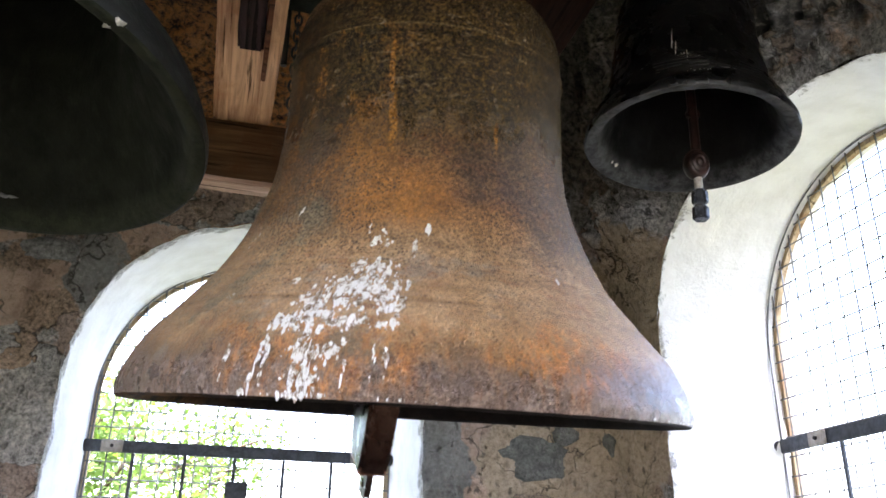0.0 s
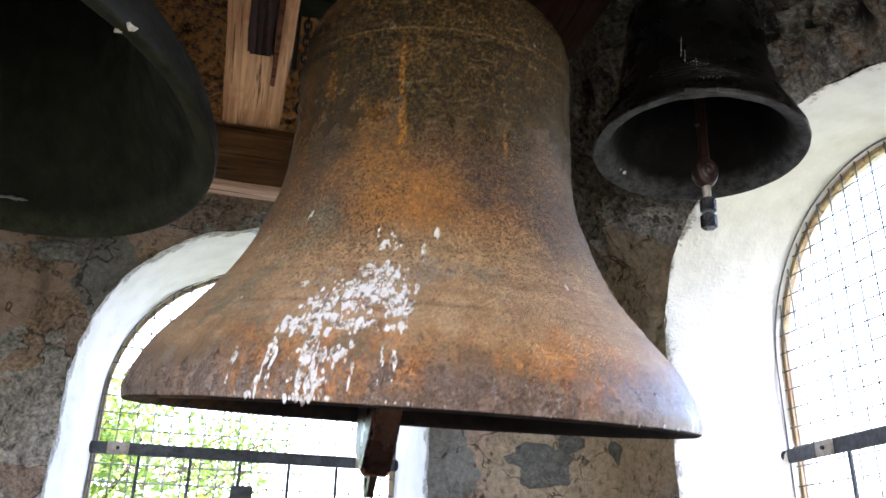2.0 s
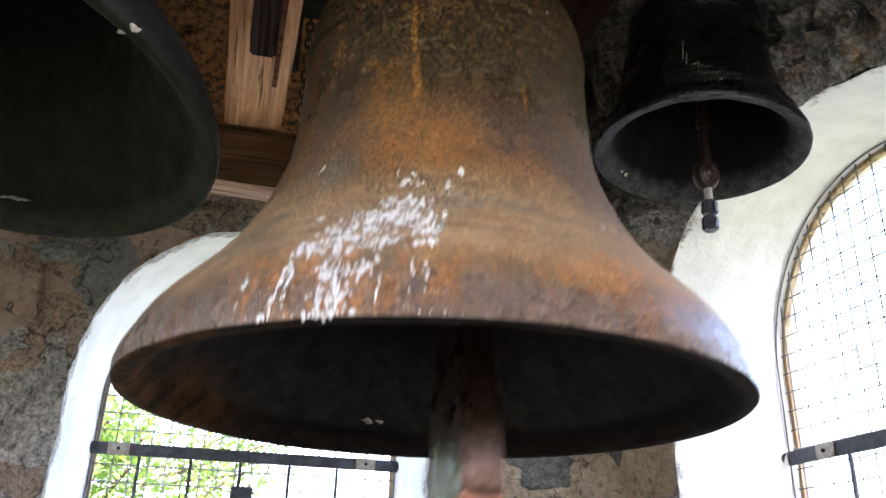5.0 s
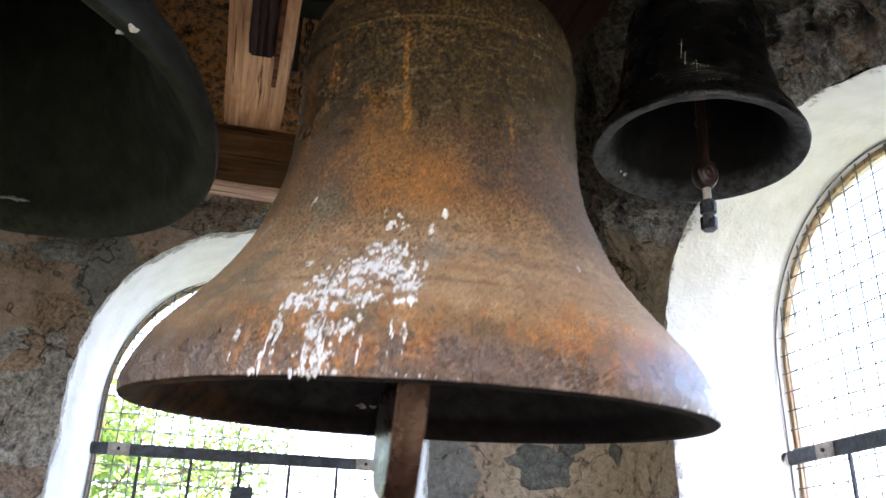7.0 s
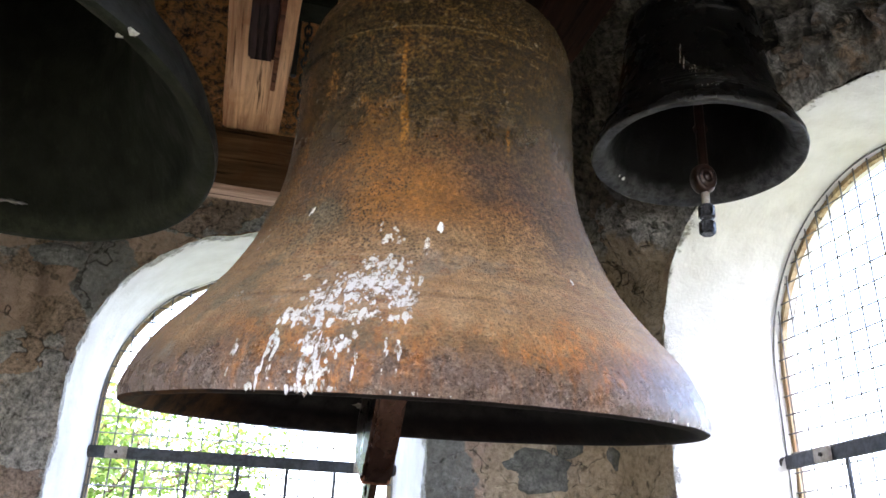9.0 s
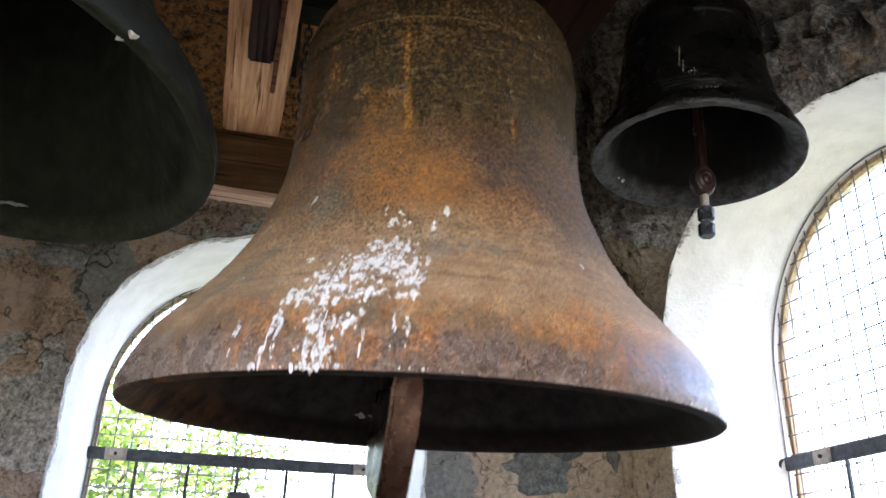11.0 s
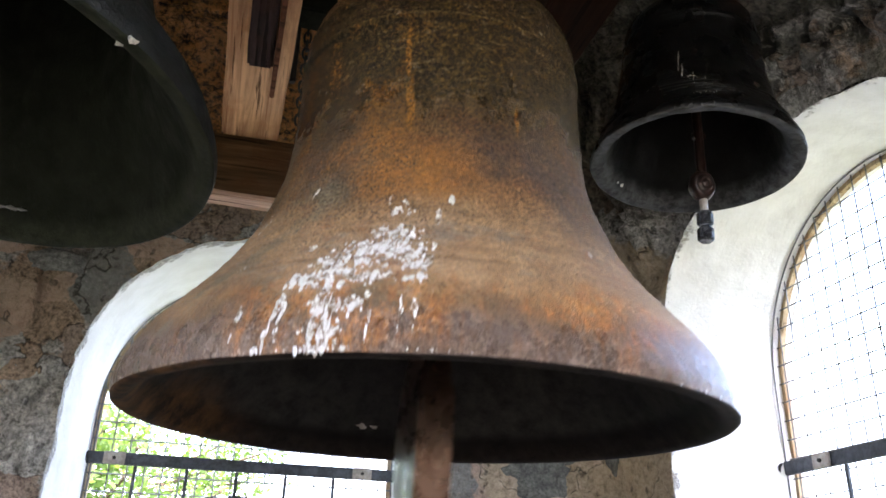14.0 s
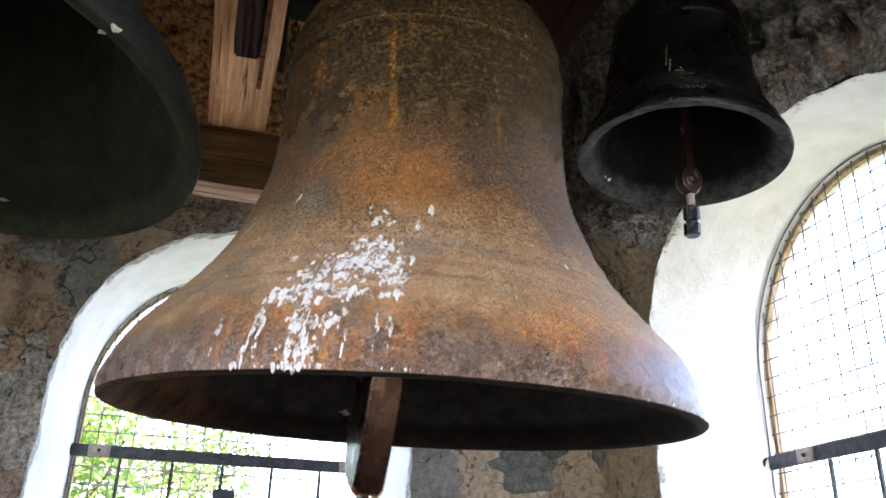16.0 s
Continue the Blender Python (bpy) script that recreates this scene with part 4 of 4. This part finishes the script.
drop = droppings(bell, BIG, [
    (-23.5, 0.205, 1.6, 0.008, 12, 0.011), (-18.8, 0.198, 1.4, 0.012, 12, 0.010), (-24.5, 0.168, 3.0, 0.012, 34, 0.013), (-20.5, 0.16, 2.4, 0.014, 22, 0.012),
    (-29.5, 0.135, 2.2, 0.012, 34, 0.012), (-33, 0.105, 1.8, 0.010, 26, 0.010), (-34.5, 0.085, 0.9, 0.01, 9, 0.008), (-23.5, 0.115, 2.6, 0.014, 36, 0.013),
    (-17.5, 0.125, 1.5, 0.016, 26, 0.012), (-16.2, 0.145, 1.5, 0.02, 30, 0.012), (-15.2, 0.115, 0.8, 0.016, 14, 0.012), (-28.5, 0.07, 1.7, 0.016, 26, 0.011), (-27.4, 0.03, 1.2, 0.016, 34, 0.011), (-24, 0.066, 0.8, 0.012, 10, 0.009),
    (-9.3, 0.288, 0.3, 0.006, 4, 0.008), (-12.2, 0.24, 0.2, 0.004, 3, 0.009), (-20.6, 0.256, 1.6, 0.003, 7, 0.008), (-24, 0.285, 0.3, 0.004, 2, 0.006),
    (-20, 0.275, 0.3, 0.003, 2, 0.006), (-50.7, 0.16, 0.5, 0.004, 3, 0.008), (-47.4, 0.322, 0.3, 0.006, 3, 0.005), (-36.5, 0.178, 0.3, 0.003, 2, 0.008),
    (-62, 0.29, 1.2, 0.03, 5, 0.005), (-15.2, 0.19, 0.4, 0.004, 2, 0.006), (23, 0.215, 0.2, 0.004, 1, 0.006), (-37, 0.002, 0.5, 0.002, 3, 0.007),
    (-24, 0.002, 0.4, 0.002, 2, 0.007), (8, 0.002, 0.2, 0.001, 1, 0.006), (19, 0.002, 0.2, 0.001, 1, 0.006), (26, 0.002, 0.2, 0.001, 1, 0.006), (-31, 0.0, 2.5, 0.001, 3, 0.008), (-14, 0.0, 2, 0.001, 2, 0.008), (-6, 0.0, 1.5, 0.001, 2, 0.007), (33, 0.002, 0.3, 0.001, 1, 0.005), (38, 0.001, 0.3, 0.001, 1, 0.005)],
    [(-35.6, 0.06, 0.004, 0.0055), (-34.2, 0.055, 0.004, 0.006), (-41.4, 0.062, 0.03, 0.006), (-17.2, 0.1, 0.03, 0.0045), (-15.4, 0.1, 0.035, 0.006), (-21.5, 0.05, 0.012, 0.004),
     (-28.8, 0.1, 0.004, 0.008), (-26.6, 0.09, 0.004, 0.008), (-27.6, 0.06, 0.002, 0.01)], 4)
drop.matrix_basis = pose(0, 0, -HANG)
verts, faces = [], []
for deg, z, size, long in ((185.5, 0.062, 0.014, 0.5), (182, 0.062, 0.01, 0.4)):
    a, r = radians(deg), bell_radius(BIG_IN[2:], z) - 0.001
    flat = Vector((math.sin(a), -math.cos(a), 0))
    verts, faces = [], []
    splat(verts, faces, flat * r + Vector((0, 0, z)), (-flat - Vector((0, 0, 0.7))).normalized(), Vector((-flat.x * 0.7, -flat.y * 0.7, 1)).normalized(), Vector((math.cos(a), math.sin(a), 0)), size, long, deg)
    mesh_part("pale_mark", verts, faces, PLATE, bell, "pale scrape inside the bell", True).matrix_basis = pose(0, 0, -HANG)
part("headstock", box(-0.2, -0.085, -0.03, 0.2, 0.085, 0.16, 0.012, 0.004, 6), RED_WOOD, bell, "reddish wooden headstock")
bm = bmesh.new()
for i in range(6):
    a = math.pi * i / 3
    rod_between((0.07 * math.cos(a), 0.07 * math.sin(a), -0.175), (0.05 * math.cos(a), 0.05 * math.sin(a), -0.028), 0.019, 10, bm)
part("crown", bm, RUSTY, bell, "cast loops of the crown")
for s, far in ((-1, 0.3), (1, 0.244)):
    part("gudgeon", rod_between((s * 0.19, 0, 0), (s * far, 0, 0), 0.022, 14), BLACK_IRON, bell, "iron gudgeon pin")
    part("strap", box(s * 0.13 - 0.02, -0.092, -0.04, s * 0.13 + 0.02, 0.092, 0.166, 0.002), BLACK_IRON, bell, "iron headstock strap")


def prism(outline_yz, thick, bevel):
    bm = bmesh.new()
    lo = [bm.verts.new((-thick(z) / 2, y, z)) for y, z in outline_yz]
    hi = [bm.verts.new((thick(z) / 2, y, z)) for y, z in outline_yz]
    n = len(lo)
    half = n // 2
    for row, flip in ((lo, False), (hi, True)):
        for i in range(half - 1):
            q = [row[i], row[i + 1], row[n - 2 - i], row[n - 1 - i]]
            bm.faces.new(q[::-1] if flip else q)
    for i in range(n):
        j = (i + 1) % n
        bm.faces.new((lo[i], hi[i], hi[j], lo[j]))
    bmesh.ops.recalc_face_normals(bm, faces=bm.faces)
    es = [e for e in bm.edges if e.is_manifold and e.calc_face_angle() > 0.7]
    bmesh.ops.bevel(bm, geom=es, offset=bevel, segments=2, affect="EDGES")
    return bm


front_edge = smooth_profile([(0.024, 0.02), (0.022, -0.2), (0.024, -0.42), (0.034, -0.56), (0.052, -0.64), (0.062, -0.7), (0.068, -0.76), (0.07, -0.82), (0.067, -0.88), (0.058, -0.91)], 4)
rear_edge = smooth_profile([(0.03, 0.02), (0.075, -0.2), (0.105, -0.35), (0.106, -0.46), (0.102, -0.56), (0.107, -0.64), (0.118, -0.7), (0.128, -0.76), (0.13, -0.81), (0.112, -0.865), (0.066, -0.91)], 4)
rear_edge = [(float(np.interp(-z, [-q[1] for q in rear_edge], [q[0] for q in rear_edge])), z) for _, z in front_edge]
shape = [(-y, z) for y, z in front_edge] + [(y, z) for y, z in rear_edge[::-1]]
clapper = part("clapper", prism(shape, lambda z: 0.045 + 0.023 * min(1, max(0.0, (-0.58 - z) / 0.09)), 0.008), CLAPPER_RUST, bell, "flat rust-brown iron clapper with a worn striking end")

# bare worn metal on the chamfers of the striking end
clapper.data.materials.append(CLAPPER_END)
clapper.data.materials.append(CLAPPER_WORN)
for face in clapper.data.polygons:
    if face.center.z < -0.852 and abs(face.normal.x) < 0.7:
        face.material_index = 2 if face.center.y > 0.075 else 1 if face.center.y > 0 else 0


def lug_plate():
    """An eye plate: rounded outline with a round hole, in the swing plane."""
    bm = bmesh.new()
    k = 28
    rings = []
    for x in (-0.0085, 0.0085):
        out, hole = [], []
        for i in range(k):
            a = 2 * math.pi * i / k
            c, s = math.cos(a), math.sin(a)
            out.append(bm.verts.new((x, 0.037 * math.copysign(abs(c) ** 0.5, c), -0.944 + 0.042 * math.copysign(abs(s) ** 0.5, s))))
            hole.append(bm.verts.new((x, 0.015 * c, -0.956 + 0.015 * s)))
        rings.append((out, hole))
    for i in range(k):
        j = (i + 1) % k
        for out, hole in rings:
            bm.faces.new((out[i], out[j], hole[j], hole[i]))
        for q in (0, 1):
            bm.faces.new((rings[0][q][i], rings[0][q][j], rings[1][q][j], rings[1][q][i]))
    bmesh.ops.recalc_face_normals(bm, faces=bm.faces)
    return bm


part("eye_plate", lug_plate(), CLAPPER_RUST, clapper, "welded eye plate with a round hole").matrix_basis = pose(0.004, 0.004, 0)
part("striking_face", box(-0.033, -0.058, -0.914, 0.033, 0.063, -0.89, 0.005), CLAPPER_END, clapper, "worn orange end face")
part("peg", rod_between((0, 0.1, -0.44), (0, 0.145, -0.43), 0.0055, 8), LIT_EDGE_PEG_WOOD, clapper, "short pale peg")
part("clapper_joint", rod_between((-0.05, 0, 0.0), (0.05, 0, 0.0), 0.03, 14), BLACK_IRON, clapper, "iron joint of the clapper")
part("clapper_hanger", box(-0.02, -0.03, -0.03, 0.08, 0.03, 0.13, 0.005), BLACK_IRON, bell, "iron hanger of the clapper").matrix_basis = pose(0, 0, -0.306)

# big dark bell beside it
left = tagged(new("church_bell"), "large green-black bronze bell with a chipped pale spot on its lip", "bell")
left.matrix_world = pose(-0.571, 1.39, EYE + 0.761, -3.4, 5.8, 0)
K = 0.926
mesh_part("body", *lathe(ridged([(r * K, z * K) for r, z in smooth_profile(BIG, 10)], [(0.64, 0.003, 0.006), (0.2, 0.002, 0.005)]), 160, 0.0012, 5, 11), GREENISH, left, "", True)
mesh_part("inner_wall", *lathe([(r * K, z * K) for r, z in smooth_profile(BIG_IN, 6)][::-1], 160, 0.0015, 5, 11), GREENISH_IN, left, "dark green-black inside", True)
verts, faces = [], []
a = radians(48)
flat = Vector((math.sin(a), -math.cos(a), 0))
splat(verts, faces, flat * 0.49, Vector((0, 0, -1)) + flat * 0.3, flat, flat.cross(Vector((0, 0, 1))), 0.011, 1.9, 1.3)
mesh_part("lip_chip", verts, faces, LIME, left, "pale chipped spot on the lip", True)
part("headstock", box(-0.6, -0.08, 0.86, 0.5, 0.08, 0.955, 0.012, 0.004, 6), RED_WOOD, left, "reddish wooden headstock")
bm = bmesh.new()
for i in range(6):
    a = math.pi * i / 3
    rod_between((0.07 * math.cos(a), 0.07 * math.sin(a), 0.79), (0.05 * math.cos(a), 0.05 * math.sin(a), 0.87), 0.018, 10, bm)
part("crown", bm, GREENISH, left, "cast loops of the crown")
part("clapper", rod_between((0, 0, 0.76), (0, 0, 0.12), 0.018, 12), BLACK_IRON, left, "dark iron clapper")
verts, faces = [], []
for deg, size in ((175, 0.012), (172, 0.014), (169, 0.01)):
    a = radians(deg)
    flat = Vector((math.sin(a), -math.cos(a), 0))
    splat(verts, faces, flat * 0.424 + Vector((0, 0, 0.045)), (-flat - Vector((0, 0, 0.7))).normalized(), Vector((-flat.x * 0.7, -flat.y * 0.7, 1)).normalized(), Vector((math.cos(a), math.sin(a), 0)), size, 0.35, deg)
mesh_part("pale_mark", verts, faces, WIRE, left, "pale scrape inside the bell", True)

# small black bell
small = tagged(new("church_bell"), "small black bronze bell with a chipped lip and pale smears", "bell")
small.matrix_world = pose(0.947, 1.389, EYE + 0.914, 0, 3.5, 0)
mesh_part("body", *lathe(ridged(smooth_profile(SMALL, 22), [(0.052, 0.003, 0.003), (0.064, 0.003, 0.003), (0.076, 0.003, 0.003), (0.088, 0.002, 0.003), (0.3, 0.003, 0.004), (0.31, 0.002, 0.003)]), 140, 0.0022, 9, 22), BLACKISH, small, "", True)
mesh_part("inner_wall", *lathe(smooth_profile(SMALL_IN, 6)[::-1], 140, 0.0022, 9, 22), BLACKISH_IN, small, "black inside of the small bell", True)
droppings(small, SMALL, [(-33, 0.1, 2.5, 0.01, 7, 0.0028), (-27, 0.085, 2, 0.008, 6, 0.0026), (-26, 0.045, 4, 0.003, 6, 0.003)], [(-40.5, 0.19, 0.13, 0.0013), (-38, 0.15, 0.11, 0.0011), (-31, 0.12, 0.07, 0.0012), (-25, 0.095, 0.06, 0.0012)], 12)
bm = rod_between((0, 0, 0.39), (0.016, 0, -0.03), 0.011, 10)
rod_between((0.012, -0.006, 0.08), (0.012, 0.006, 0.08), 0.016, 12, bm)
part("clapper_rod", bm, DARK_RUST, small, "dark red rusty clapper rod")
turned = [(0.001, 0.021), (0.005, 0.021), (0.007, 0.018), (0.010, 0.018), (0.012, 0.02), (0.015, 0.019), (0.017, 0.015), (0.020, 0.015), (0.022, 0.016),
          (0.026, 0.012), (0.029, 0.004), (0.029, -0.006), (0.024, -0.016), (0.012, -0.02), (0.001, -0.021)]
ball = mesh_part("clapper_ball", *lathe(turned, 36), DARK_RUST, small, "dark clapper ball with turned rings", True)
ball.matrix_basis = pose(0.014, 0, -0.05, 90, 0, 0) @ Matrix.Diagonal((1, 1.25, 1, 1))
bm = bmesh.new()
rod_between((0.016, 0, -0.08), (0.018, 0, -0.125), 0.009, 10, bm)
part("threaded_end", bm, PLATE, small, "pale threaded rod end")
for z in (-0.13, -0.168):
    bm = rod_between((0.018, 0, z + 0.015), (0.018, 0, z - 0.017), 0.0195, 6)
    bmesh.ops.bevel(bm, geom=list(bm.edges), offset=0.004, segments=2, affect="EDGES")
    part("nut", bm, BLACKISH, small, "black hexagonal nut")
verts, faces = [], []
a = radians(-112)
for deg, size in ((-152, 0.006), (-147, 0.004)):
    a = radians(deg)
    flat = Vector((math.sin(a), -math.cos(a), 0))
    splat(verts, faces, flat * 0.196 + Vector((0, 0, 0.016)), (-flat * 0.7 - Vector((0, 0, 0.7))).normalized(), Vector((-flat.x * 0.7, -flat.y * 0.7, 0.7)).normalized(), Vector((math.cos(a), math.sin(a), 0)), size, 0.8, deg)
mesh_part("pale_mark", verts, faces, LIME, small, "pale spot inside the lip", True)
bm = bmesh.new()
for i in range(4):
    a = math.pi * i / 2
    rod_between((0.035 * math.cos(a), 0.035 * math.sin(a), 0.4), (0.03 * math.cos(a), 0.03 * math.sin(a), 0.83), 0.011, 8, bm)
part("crown", bm, BLACKISH, small, "cast loops hung from the beam")

# ---- outside ----
GROUND = -8.9
bm = bmesh.new()
bmesh.ops.create_grid(bm, x_segments=60, y_segments=60, size=1500)
for v in bm.verts:
    v.co.z = GROUND + (2.5 * noise.noise(v.co * 0.004) if v.co.length > 60 else 0)
tagged(part("ground", bm, GRASS), "green meadow below the tower", "ground", kind="structure")


def tree(x, y, height, spread, seed):
    rnd = random.Random(seed)
    t = tagged(new("tree"), "broad-leaved tree in fresh spring leaf", "tree", "trees by the tower")
    t.location = (x, y, GROUND)
    bm = bmesh.new()
    pts = [Vector((0.15 * math.sin(k * 1.1 + seed), 0.12 * math.cos(k + seed), height * k / 8)) for k in range(8)]
    for k in range(7):
        m = Matrix.Translation((pts[k] + pts[k + 1]) / 2) @ (pts[k + 1] - pts[k]).to_track_quat("Z", "Y").to_matrix().to_4x4()
        bmesh.ops.create_cone(bm, cap_ends=True, segments=10, radius1=0.24 - 0.028 * k, radius2=0.24 - 0.028 * (k + 1), depth=(pts[k + 1] - pts[k]).length * 1.04, matrix=m)
    twigs = []
    for k in range(34):
        base = pts[0].lerp(pts[7], 0.0) + Vector((0, 0, height * rnd.uniform(0.3, 0.88)))
        a = rnd.uniform(0, 2 * math.pi)
        reach = spread * rnd.uniform(0.55, 1.0) * (1.05 - 0.5 * abs(base.z / height - 0.6))
        tip = base + Vector((math.cos(a) * reach, math.sin(a) * reach, rnd.uniform(0.1, 0.55) * reach))
        rod_between(base, tip, 0.03, 5, bm)
        twigs += [base.lerp(tip, f) for f in (0.45, 0.6, 0.75, 0.88, 1.0)]
    part("trunk", bm, BARK, t, "grey bark")
    verts, faces = [], []
    for c in twigs:
        for _ in range(100):
            p = c + Vector((rnd.gauss(0, 1), rnd.gauss(0, 1), rnd.gauss(0, 0.8))) * spread * 0.14
            d = Vector((rnd.gauss(0, 1), rnd.gauss(0, 1), rnd.gauss(-0.3, 0.7))).normalized()
            s = d.cross(Vector((rnd.gauss(0, 1), rnd.gauss(0, 1), rnd.gauss(0, 1)))).normalized()
            n = rnd.uniform(0.08, 0.15)
            k = len(verts)
            verts += [p, p + d * n * 0.5 + s * n * 0.34, p + d * n, p + d * n * 0.5 - s * n * 0.34]
            faces.append((k, k + 1, k + 2, k + 3))
    tagged(mesh_part("crown", verts, faces, LEAF, t, "crown of small fresh leaves"), kind="stuff")


tree(-2.3, 14.0, 14.3, 2.6, 1)
tree(-5.2, 16.5, 16.0, 3.2, 2)
tree(-1.6, 19.0, 15.4, 2.8, 3)
tree(-8.5, 15.0, 13.5, 3.0, 5)


# ---- what swings ----
def bell_swing(t):
    w = 2 * math.pi / 1.762
    return -0.15 + (10.01 - 0.4224 * t) * math.cos(w * t) + (4.764 - 0.0236 * t) * math.sin(w * t)


def clapper_swing(t):
    w = 2 * math.pi / 1.762
    return math.degrees(-0.05 + (0.577 - 0.0159 * t) * math.cos(w * t) + (0.333 + 0.0099 * t) * math.sin(w * t)
                        + 0.0098 * math.cos(3 * w * t) + 0.0034 * math.sin(3 * w * t))


def motions():
    times = [k / 10 for k in range(161)]
    walk(bell, [(t, pose(*PIVOT, bell_swing(t), 0, YAW)) for t in times])
    hold = pose(0.0274, 0, -0.306)
    walk(clapper, [(t, hold @ pose(0, 0, 0, -bell_swing(t)) @ pose(0, 0, 0, 0, 0, 4.34 - YAW) @ pose(0, 0, 0, clapper_swing(t)) @ pose(0, 0, 0, 0, 0, -4.0)) for t in times])


motions()
